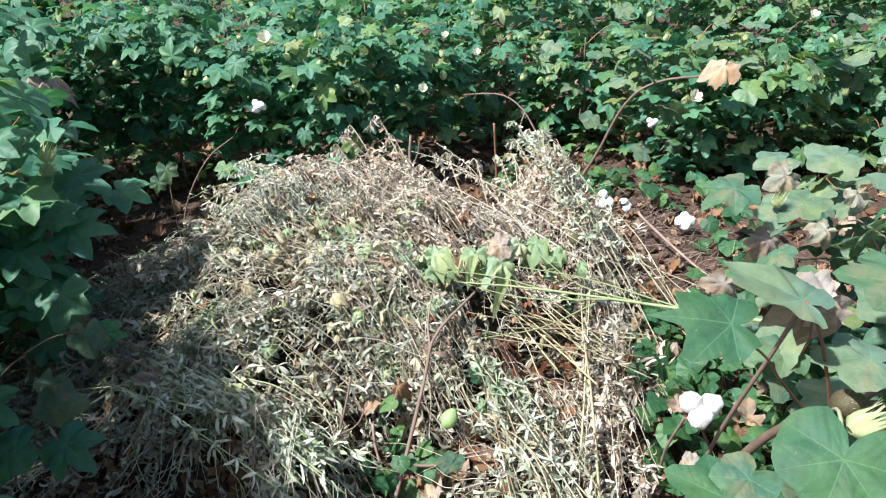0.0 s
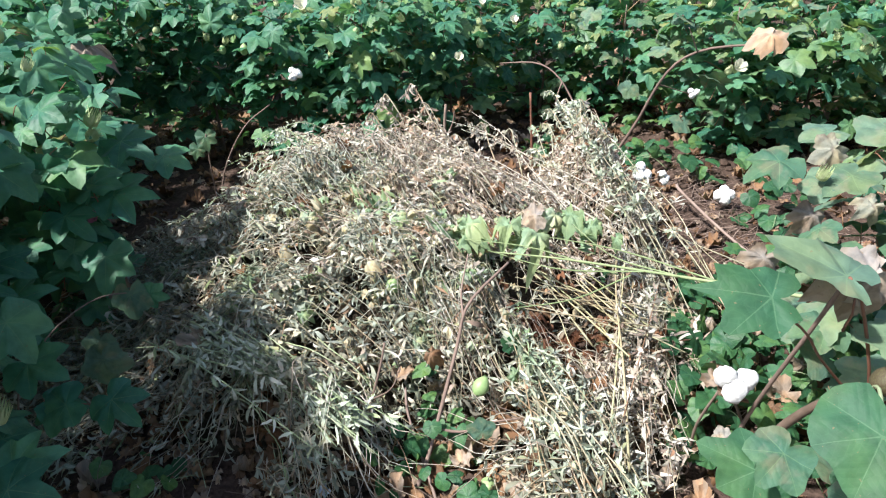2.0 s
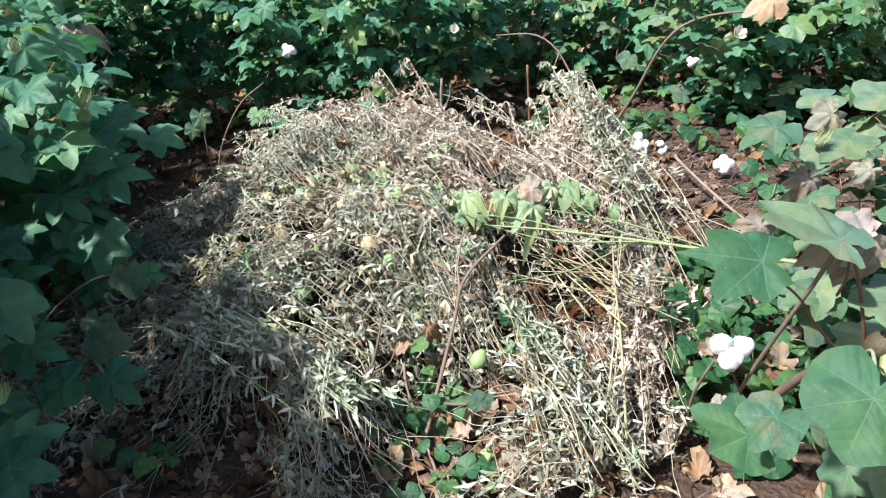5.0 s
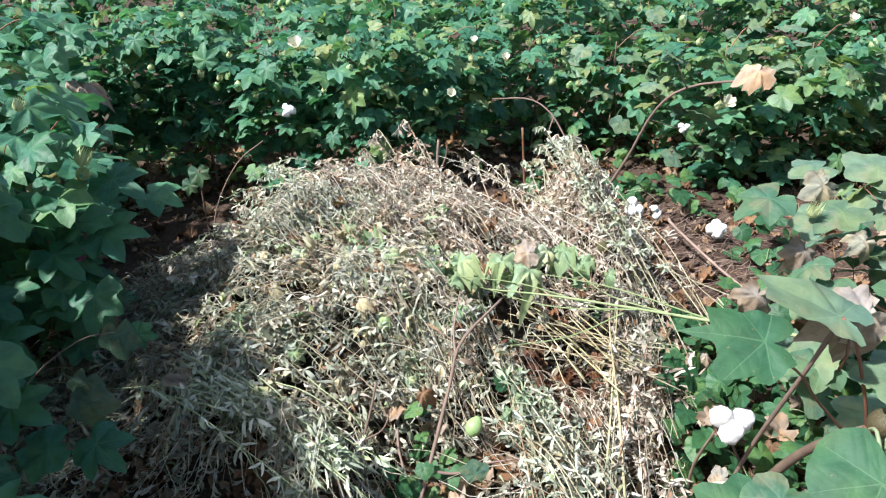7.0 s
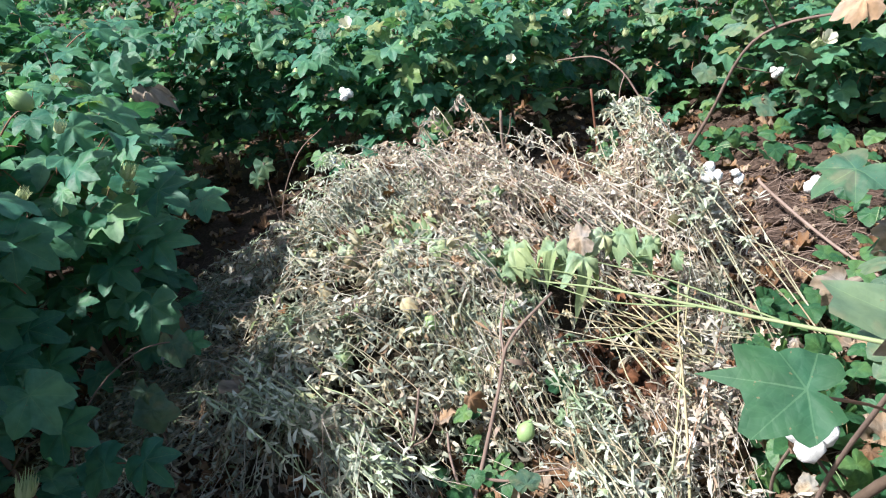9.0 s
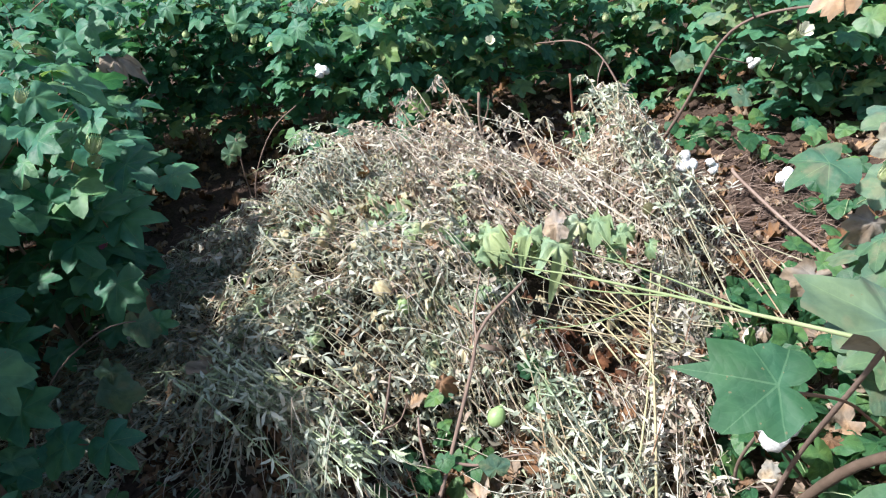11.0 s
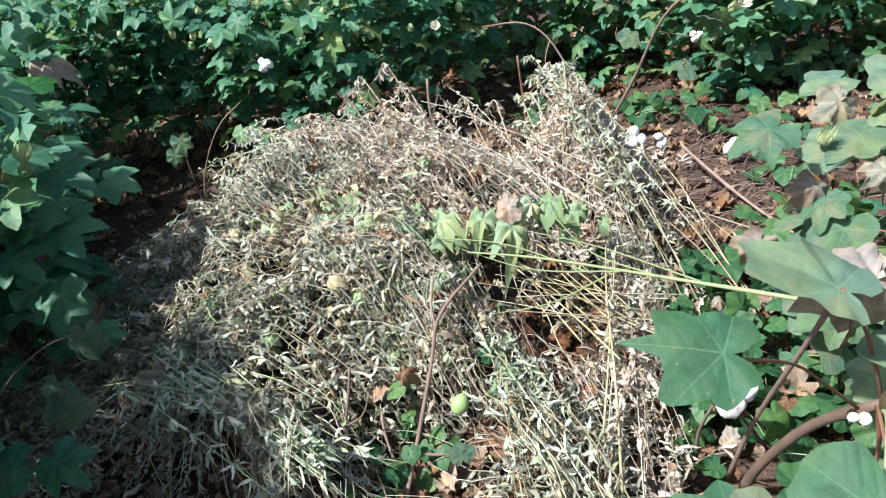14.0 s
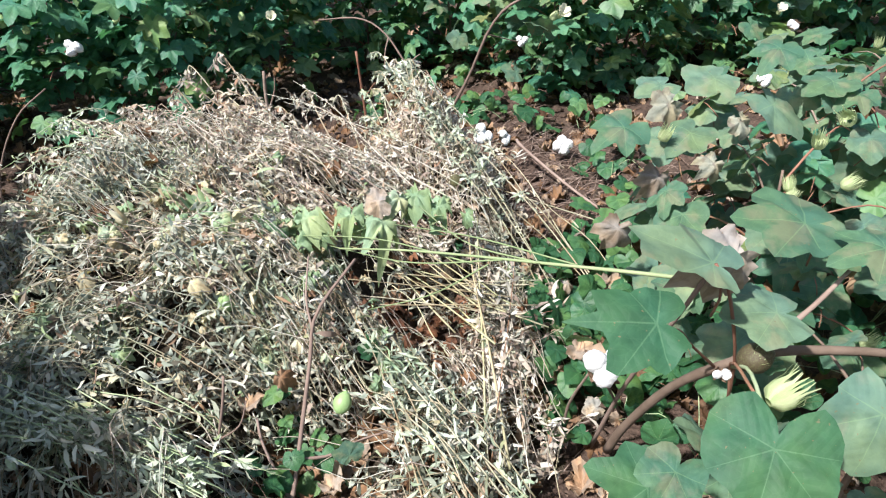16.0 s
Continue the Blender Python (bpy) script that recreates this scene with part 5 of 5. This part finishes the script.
stick([([(-0.185, 1.37, 0.0), (-0.174, 1.392, 0.05), (-0.125, 1.413, 0.2), (-0.11, 1.43, 0.26)], 0.004, 0.0025),
       ([(-0.15, 1.40, 0.13), (-0.1, 1.39, 0.17), (-0.08, 1.41, 0.21)], 0.002, 0.0012)], "bare upright grey twig in front of the heap")
stick([([(-0.08, 1.44, 0.13), (-0.073, 1.40, 0.09), (-0.04, 1.33, 0.04), (0.002, 1.232, 0.004)], 0.0028, 0.0035)], "thin bare twig reaching down to the soil")
stick([([(-0.27, 1.50, 0.16), (-0.2, 1.43, 0.1), (-0.12, 1.33, 0.03), (-0.06, 1.27, 0.006)], 0.0028, 0.004)], "thin bare twig reaching down to the soil")
stick([([(0.735, 2.5, 0.115), (0.744, 2.477, 0.10), (0.81, 2.33, 0.06), (0.873, 2.198, 0.03), (0.95, 2.03, 0.012)], 0.0058, 0.004)], "stout bare brown stick lying on the soil")
stick([([(0.6, 2.75, 0.0), (0.49, 2.85, 0.15), (0.419, 2.9, 0.284), (0.357, 2.95, 0.386), (0.272, 3.0, 0.434), (0.126, 3.1, 0.416)], 0.0046, 0.0026),
       ([(0.43, 2.89, 0.27), (0.45, 2.86, 0.31), (0.47, 2.84, 0.33)], 0.003, 0.0015), ([(0.37, 2.94, 0.37), (0.35, 2.91, 0.33), (0.34, 2.9, 0.27)], 0.003, 0.0015)], "bare arching brown branch behind the heap")
far_stick = stick([([(0.58, 3.0, 0.0), (0.667, 2.95, 0.182), (0.754, 2.9, 0.392), (0.855, 2.85, 0.485), (1.031, 2.8, 0.51), (1.1, 2.79, 0.5)], 0.007, 0.0036),
                   ([(0.737, 2.915, 0.35), (0.81, 2.96, 0.315), (0.884, 2.99, 0.282)], 0.003, 0.0018), ([(0.85, 2.85, 0.48), (0.82, 2.83, 0.54), (0.8, 2.82, 0.58)], 0.003, 0.0014)], "bare bent branch with one curled tan leaf")
open_boll(far_stick, Vector((0.884, 2.985, 0.287)) - Vector((0.58, 3.0, 0.0)), 0.046, 1, (60, 0, 20), 3)
part("leaf", TAN_LEAF, far_stick, leaf_pose(Vector((1.07, 2.77, 0.55)) - Vector((0.58, 3.0, 0.0)), (-0.3, -0.6, -0.35), (0.1, -0.5, 0.85), 0.085), "curled dry tan leaf")
stick([([(-0.868, 1.287, 0.0), (-0.868, 1.30, 0.2), (-0.832, 1.394, 0.296), (-0.765, 1.484, 0.336), (-0.699, 1.53, 0.327), (-0.66, 1.541, 0.31)], 0.0022, 0.0013)], "thin grey arching stem in the shade", "arching_stem")
part_of = bpy.data.objects["arching_stem"]
for k, (r, kind) in enumerate((((-0.699, 1.524, 0.325, -0.695, 1.495, 0.268), BROAD_OLD[1]), ((-0.664, 1.541, 0.315, -0.62, 1.537, 0.305), GREEN_LEAVES[2]))):
    t = Vector(r[3:]) - Vector(r[:3])
    part("leaf", kind, part_of, leaf_pose(Vector(r[:3]) - Vector((-0.868, 1.287, 0.0)), t, (0, -0.85, 0.5), t.length), "limp greyish leaf")
stick([([(-0.8, 1.45, 0.0), (-0.77, 1.45, 0.14), (-0.745, 1.44, 0.26)], 0.003, 0.002)], "thin stem with limp grey leaves in the shade", "withered_seedling")
part_of = bpy.data.objects["withered_seedling"]
for k, r in enumerate(((-0.745, 1.439, 0.26, -0.76, 1.415, 0.215), (-0.739, 1.419, 0.225, -0.728, 1.39, 0.165))):
    t = Vector(r[3:]) - Vector(r[:3])
    part("leaf", BROAD_OLD[2], part_of, leaf_pose(Vector(r[:3]) - Vector((-0.8, 1.45, 0.0)), t, (0, -0.8, 0.6), t.length), "limp greyish leaf")

stick([([(0.252, 2.95, 0.0), (0.25, 2.95, 0.15), (0.246, 2.95, 0.33)], 0.0065, 0.005), ([(0.25, 2.95, 0.14), (0.29, 2.93, 0.2), (0.31, 2.92, 0.22)], 0.0028, 0.0016)], "short upright reddish dead stump behind the heap", "dead_stump", REDSTEM)
stick([([(-0.965, 2.6, 0.0), (-0.957, 2.6, 0.116), (-0.905, 2.62, 0.236), (-0.825, 2.65, 0.345), (-0.74, 2.7, 0.4)], 0.0036, 0.0022)], "thin bent grey stem in the shade behind the heap")
seedling = stick([([(-1.03, 2.68, 0.0), (-1.02, 2.67, 0.15), (-1.0, 2.66, 0.31)], 0.003, 0.002)], "thin stem with limp grey leaves behind the heap", "withered_seedling")
for at, tip, size in (((0.025, -0.02, 0.3), (0.1, -0.3, -0.8), 0.062), ((-0.02, -0.02, 0.25), (-0.25, -0.3, -0.8), 0.05)):
    # a darker leaf material makes up for the shade missing at this spot
    part("leaf", OLD_LEAVES[1], seedling, leaf_pose(Vector(at), Vector(tip), (0.1, -0.85, 0.3), size), "limp greyish leaf")
fallen = new("dry_leaf", RUST_LEAVES[1])
fallen.matrix_basis = leaf_pose(Vector((-0.86, 2.6, 0.1)), Vector((0.3, -0.4, -0.7)), (0, -0.8, 0.5), 0.055)
tagged(fallen, "curled reddish dead leaf at the foot of the heap", "leaf", "dry leaves on the heap")
stump = thing("dead_stump", (-0.098, 2.87, 0), "short broken dead cotton stump behind the heap", "stump")
part("trunk", tube("trunk", [(0, 0, -0.02), (0.004, 0.0, 0.12), (-0.004, 0, 0.2), (0.008, 0.004, 0.32)], 0.0085, 0.0055, BARK, 8, 12, 0.15, 2), stump)
part("side_twig", tube("twig", [(0, 0, 0.18), (0.03, 0.01, 0.24), (0.04, 0.01, 0.29)], 0.005, 0.002, BARK, 5, 8, 0.1, 3), stump)


def crumpled_plastic():
    bm = bmesh.new()
    bmesh.ops.create_grid(bm, x_segments=14, y_segments=14, size=0.03)
    for q in bm.verts:
        q.co.z = 0.016 * noise.noise(q.co * 55) + 0.008 * noise.noise(q.co * 140)
        q.co.x += 0.008 * noise.noise(q.co * 60 + Vector((5, 0, 0)))
    bmesh.ops.solidify(bm, geom=bm.faces[:], thickness=0.0012)
    me = bpy.data.meshes.new("plastic_scrap")
    bm.to_mesh(me)
    bm.free()
    me.materials.append(PLASTIC)
    return me


scrap_mesh = crumpled_plastic()
scrap = new("plastic_scrap", scrap_mesh)
scrap.matrix_basis = pose(-0.69, 2.6, 0.3, 65, 20, 30) @ Matrix.Scale(0.5, 4)
tagged(scrap, "crumpled pale bluish plastic scrap caught in dry weeds", "plastic scrap")
scrap = new("plastic_scrap", scrap_mesh)
scrap.matrix_basis = pose(-0.22, 1.22, 0.06, 20, 10, 70) @ Matrix.Scale(0.4, 4)
tagged(scrap, "crumpled pale bluish plastic scrap on the soil", "plastic scrap")


# ---- single bolls, buds and flowers on the plants ----
def on(plant, p):
    return Vector(p) - plant.matrix_basis.translation


def nearest(p):
    return min((q for q in bpy.data.objects if q.parent is None and q.name.startswith("cotton_plant")), key=lambda q: (q.matrix_basis.translation.xy - Vector(p).xy).length)


for k, (p, s, turn) in enumerate((((-0.62, 2.93, 0.70), 0.062, (40, 0, 0)), ((0.998, 2.86, 0.41), 0.06, (50, 0, 20)), ((-0.032, 2.93, 0.484), 0.042, (50, 10, 0)), ((0.186, 2.98, 0.6), 0.038, (40, 0, 0)), ((0.063, 3.08, 0.655), 0.035, (30, 0, 0)), ((1.563, 3.2, 0.63), 0.045, (30, 0, 0)), ((1.62, 2.5, 0.45), 0.04, (30, 0, 0)), ((-0.44, 2.98, 0.675), 0.035, (40, 10, 0)))):
    q = nearest(p)
    flower(q, on(q, p), s, FLOWER, turn)
for k, (p, s) in enumerate((((-0.678, 2.87, 0.465), 0.055), ((1.124, 1.839, 0.509), 0.035), ((1.7, 2.536, 0.383), 0.04))):
    q = nearest(p)
    open_boll(q, on(q, p), s, k, (50, 0, 30 * k), 3)
for k, (p, size) in enumerate((((0.456, 2.98, 0.368), 0.03), ((0.488, 3.03, 0.37), 0.028), ((0.83, 2.9, 0.224), 0.032), ((1.159, 2.88, 0.21), 0.03), ((0.592, 3.08, 0.445), 0.03), ((0.275, 3.05, 0.5), 0.026), ((0.7, 3.1, 0.5), 0.028), ((1.3, 2.9, 0.42), 0.028), ((-0.3, 2.95, 0.52), 0.026))):
    q = nearest(p)
    part("dry_boll", BUR_MESH, q, Matrix.Translation(on(q, p)) @ pose(0, 0, 0, 40 + 17 * k, 23 * k, 31 * k) @ Matrix.Scale(size * 0.42, 4), "empty dry brown boll")
flower(plant_a, on(plant_a, (-0.83, 1.68, 0.451)), 0.036, PINKFLOWER, (70, 30, 0), "wilted pink cotton flower")
flower_bud(plant_a, on(plant_a, (-0.80, 1.73, 0.655)), 0.05, 0, (-20, 30, 0))
flower_bud(plant_a, on(plant_a, (-0.80, 1.72, 0.63)), 0.042, 1, (30, 60, 0))
flower_bud(plant_a, on(plant_a, (-0.7, 1.82, 0.5)), 0.026, 2, (0, 40, 0))
green_boll(plant_a, on(plant_a, (-0.87, 1.63, 0.885)), 0.042, 0, (20, -30, 0))
flower_bud(plant_a, on(plant_a, (-0.85, 1.661, 0.8)), 0.032, 2, (-30, 20, 0))
flower_bud(plant_a, on(plant_a, (-0.86, 1.5, 0.72)), 0.034, 0, (-20, 50, 0))
flower(plant_a, on(plant_a, (-0.86, 1.435, 0.755)), 0.034, PINKFLOWER, (60, -20, 0), "wilted pink cotton flower")
flower_bud(plant_b, on(plant_b, (-0.646, 1.054, 0.399)), 0.045, 2, (-20, 20, 0))
flower_bud(sunny_a, on(sunny_a, (0.589, 0.972, 0.52)), 0.052, 1, (10, 75, 20))
open_boll(sunny_a, on(sunny_a, (0.62, 1.1, 0.425)), 0.024, 2, (60, 0, 0), 2)
green_boll(sunny_a, on(sunny_a, (0.66, 1.09, 0.455)), 0.042, 1, (30, 30, 0), True)
for k, (p, s) in enumerate((((1.129, 1.56, 0.53), 0.045), ((1.024, 1.501, 0.52), 0.04), ((0.742, 1.56, 0.545), 0.035), ((0.952, 1.343, 0.53), 0.035))):
    flower_bud(sunny_b, on(sunny_b, p), s, k, (20, -50 + 30 * k, 0))
# woody branch, red shoots and a grey twig of the low plant
for pts, r0, r1, mat, name in ((((0.58, 1.3, 0.02), (0.592, 1.272, 0.12), (0.619, 1.207, 0.28), (0.654, 1.15, 0.38), (0.718, 1.126, 0.42), (0.862, 1.088, 0.42), (0.95, 1.06, 0.40)), 0.009, 0.006, BARK, "branch"),
                               (((0.70, 1.16, 0.12), (0.698, 1.162, 0.2), (0.663, 1.128, 0.4), (0.61, 1.11, 0.56), (0.582, 1.11, 0.61)), 0.003, 0.002, REDSTEM, "shoot"),
                               (((0.685, 1.17, 0.16), (0.68, 1.14, 0.3), (0.65, 1.12, 0.42), (0.59, 0.99, 0.50)), 0.0032, 0.002, REDSTEM, "shoot"),
                               (((0.65, 1.15, 0.38), (0.58, 1.12, 0.47), (0.52, 1.06, 0.56), (0.418, 0.948, 0.685)), 0.0022, 0.0016, REDSTEM, "leaf_stalk"),
                               (((0.66, 1.13, 0.40), (0.62, 1.05, 0.48), (0.56, 0.94, 0.53), (0.529, 0.889, 0.55)), 0.003, 0.002, GREENSTALK, "leaf_stalk"),
                               (((0.717, 1.141, 0.42), (0.78, 1.15, 0.47), (0.836, 1.167, 0.51)), 0.005, 0.003, DRYWOOD, "twig"),
                               (((0.56, 1.33, 0.0), (0.565, 1.25, 0.25), (0.575, 1.15, 0.5), (0.58, 1.113, 0.6)), 0.0042, 0.003, DRYWOOD, "twig")):
    part(name, tube(name, [tuple(on(sunny_a, p)) for p in pts], r0, r1, mat, 7, None, 0.08, 5), sunny_a)


# ripe bolls on dry stalks close to the heap
def boll_stalk(base, bend, at, size, count, turn, seed, label):
    ob = thing("ripe_cotton_stalk", base, label, "cotton stalk", "dry stalks with ripe bolls")
    b, d, p = Vector(base), Vector(bend), Vector(at)
    part("stem", tube("stem", [(0, 0, -0.01), tuple(d - b), tuple(p - b)], 0.0035, 0.0024, BARK, 6, 10, 0.1, seed), ob)
    open_boll(ob, p - b, size, seed, turn, count)
    return ob


first = boll_stalk((0.653, 1.407, 0.0), (0.6, 1.34, 0.12), (0.525, 1.267, 0.29), 0.07, 3, (35, 10, 25), 1, "ripe white cotton boll on a short dry stalk")
part("stem", tube("stem", [(-0.13, -0.12, 0.27), (-0.14, -0.06, 0.12), (-0.135, -0.03, 0.0)], 0.0025, 0.003, BARK, 6, 9, 0.1, 9), first)
boll_stalk((0.925, 2.54, 0.0), (0.92, 2.535, 0.03), (0.905, 2.515, 0.055), 0.068, 4, (40, -10, 0), 2, "ripe white cotton boll close above the soil")
boll_stalk((0.47, 2.34, 0.0), (0.5, 2.28, 0.2), (0.545, 2.205, 0.29), 0.058, 3, (55, 20, 0), 3, "ripe white cotton boll beside dry weeds")
boll_stalk((0.52, 2.36, 0.0), (0.55, 2.29, 0.18), (0.605, 2.21, 0.27), 0.045, 2, (30, 60, 0), 0, "half-open cream cotton boll beside dry weeds")


# ---- creeping weeds ----
def creeper(at, spread, count, seed, size=(0.022, 0.04), high=0.12):
    rng = np.random.default_rng(seed)
    ob = thing("creeping_weed", (at[0], at[1], 0), "low creeping weed with rounded dark green leaves on soil", "weed", "creeping weeds on the soil")
    for k in range(max(2, count // 8)):
        a = rng.uniform(0, 6.28)
        d = np.array([math.cos(a), math.sin(a), 0]) * spread
        part("vine", tube("vine", [(0, 0, 0), tuple(d * 0.5 + (0, 0, high * 0.5)), tuple(d + (0, 0, high * 0.4))], 0.0015, 0.0009, GREENSTALK, 4, 8, 0.05, k), ob)
    for k in range(count):
        a, r = rng.uniform(0, 6.28), spread * rng.random() ** 0.6
        p = (r * math.cos(a), r * math.sin(a), rng.uniform(0.015, high))
        part("leaf", CREEPER_LEAVES[k % 3], ob, leaf_pose(p, Vector(rng.normal(0, 1, 3)) + Vector((0, -0.4, 0)), Vector((0, -0.35, 1)) + Vector(rng.normal(0, 0.3, 3)), rng.uniform(*size)))


for k, (x, y, r, n, z) in enumerate(((0.6, 1.66, 0.12, 26, 0.14), (0.7, 1.55, 0.13, 30, 0.16), (0.66, 1.4, 0.1, 20, 0.12), (0.5, 1.36, 0.06, 8, 0.06), (0.82, 1.75, 0.14, 28, 0.18), (0.92, 2.0, 0.13, 22, 0.14),
                                     (0.9, 2.74, 0.12, 9, 0.16), (0.73, 3.0, 0.13, 12, 0.1), (0.27, 3.02, 0.08, 12, 0.14), (-0.02, 1.48, 0.04, 6, 0.17), (-0.02, 1.28, 0.13, 18, 0.07), (0.02, 1.4, 0.09, 10, 0.1), (-0.13, 1.34, 0.1, 10, 0.08), (0.47, 2.02, 0.07, 8, 0.1),
                                     (1.05, 2.4, 0.14, 20, 0.14), (0.62, 3.4, 0.2, 16, 0.12), (-0.62, 1.22, 0.12, 10, 0.08), (0.1, 1.2, 0.08, 8, 0.05), (0.75, 1.25, 0.16, 34, 0.24), (0.9, 1.35, 0.16, 30, 0.26), (0.95, 1.6, 0.16, 30, 0.26), (0.62, 1.85, 0.1, 18, 0.12), (0.78, 1.95, 0.12, 20, 0.12), (1.1, 1.2, 0.18, 26, 0.26), (1.05, 1.95, 0.16, 24, 0.2), (1.3, 1.5, 0.18, 24, 0.24), (0.58, 1.5, 0.09, 18, 0.14), (0.8, 2.9, 0.14, 7, 0.12), (1.05, 2.72, 0.13, 7, 0.12))):
    creeper((x, y), r, n, 500 + k, high=z, size=(0.026, 0.05) if x > 0.4 else (0.02, 0.036))


# ---- litter on the soil ----
def build_litter():
    """Crumpled dead leaves, straw and clods that lie all over the soil."""
    rng = np.random.default_rng(91)
    src = []
    for me in DEAD_LEAVES:
        co = np.empty(len(me.vertices) * 3)
        me.vertices.foreach_get("co", co)
        co = co.reshape(-1, 3)
        src.append((np.vstack([co[:1], co[69:103]]), [(0, 1 + k, 1 + (k + 1) % 34) for k in range(34)]))
    verts, faces, uvs, base = [], [], [], 0
    for k in range(3600):
        x, y = rng.uniform(-2.0, 2.0), rng.uniform(0.9, 3.9)
        if k % 9 == 0:
            x, y = rng.uniform(-0.75, 0.5), rng.uniform(1.1, 1.7)
        h = heap_height(x, y)
        if h > 0.16:
            continue
        co, fs = src[k % 4]
        m = leaf_pose((x, y, max(soil_height(x, y), h - 0.05) + 0.012), Vector((*rng.normal(0, 1, 2), rng.normal(0, 0.25))), Vector((0, 0, 1)) + Vector(rng.normal(0, 0.35, 3)), rng.uniform(0.018, 0.045))
        q = co @ np.array(m.to_3x3()).T + np.array(m.translation)
        verts.extend(map(tuple, q))
        uvs.extend(map(tuple, co[:, :2]))
        faces.extend(tuple(i + base for i in f) for f in fs)
        base += len(co)
    tagged(new("leaf_litter", mesh_of("leaf_litter", verts, faces, DEAD, True, None, uvs)), "scattered crumpled dead brown leaves on the soil", "leaf litter", kind="stuff")
    v, f = [], []
    for k in range(1500):
        x, y = (rng.normal(0.85, 0.22), rng.normal(2.2, 0.38)) if k % 3 else (rng.uniform(-1.3, 1.3), rng.uniform(1.0, 3.4))
        if heap_height(x, y) > 0.05:
            continue
        a, n = rng.normal(0.3, 0.7), rng.uniform(0.03, 0.14)
        z = soil_height(x, y) + rng.uniform(0.004, 0.025)
        d = np.array([math.cos(a), math.sin(a), rng.normal(0, 0.12)]) * n
        p = np.array([x, y, z])
        vs, fs = tube_data([p, p + d * 0.5 + (0, 0, 0.008), p + d], 0.0013, 0.0008, 3, len(v))
        v.extend(vs)
        f.extend(fs)
    tagged(new("straw_litter", mesh_of("straw_litter", v, f, DRYWOOD)), "scattered thin reddish straw on the soil", "straw", kind="stuff")
    clod_v, clod_f = [], []
    bm = bmesh.new()
    bmesh.ops.create_icosphere(bm, subdivisions=2, radius=1)
    bv, bf = [q.co.copy() for q in bm.verts], [[q.index for q in p.verts] for p in bm.faces]
    bm.free()
    for k in range(420):
        x, y = (rng.normal(0.85, 0.3), rng.uniform(1.9, 3.6)) if k % 2 else (rng.uniform(-1.5, 1.5), rng.uniform(1.0, 3.5))
        r = 0.006 + 0.03 * rng.random() ** 2
        off, b = Vector(rng.uniform(0, 50, 3)), len(clod_v)
        z = soil_height(x, y)
        clod_v.extend((x + q.x * r * (1 + 0.5 * noise.noise(q + off)), y + q.y * r * (1 + 0.5 * noise.noise(q * 1.3 + off)), z + 0.25 * r + q.z * r * 0.7 * (1 + 0.4 * noise.noise(q * 2 + off))) for q in bv)
        clod_f.extend(tuple(i + b for i in p) for p in bf)
    tagged(new("soil_clods", mesh_of("soil_clods", clod_v, clod_f, SOIL)), "loose crumbly brown soil clods", "soil clods", kind="stuff")


build_litter()
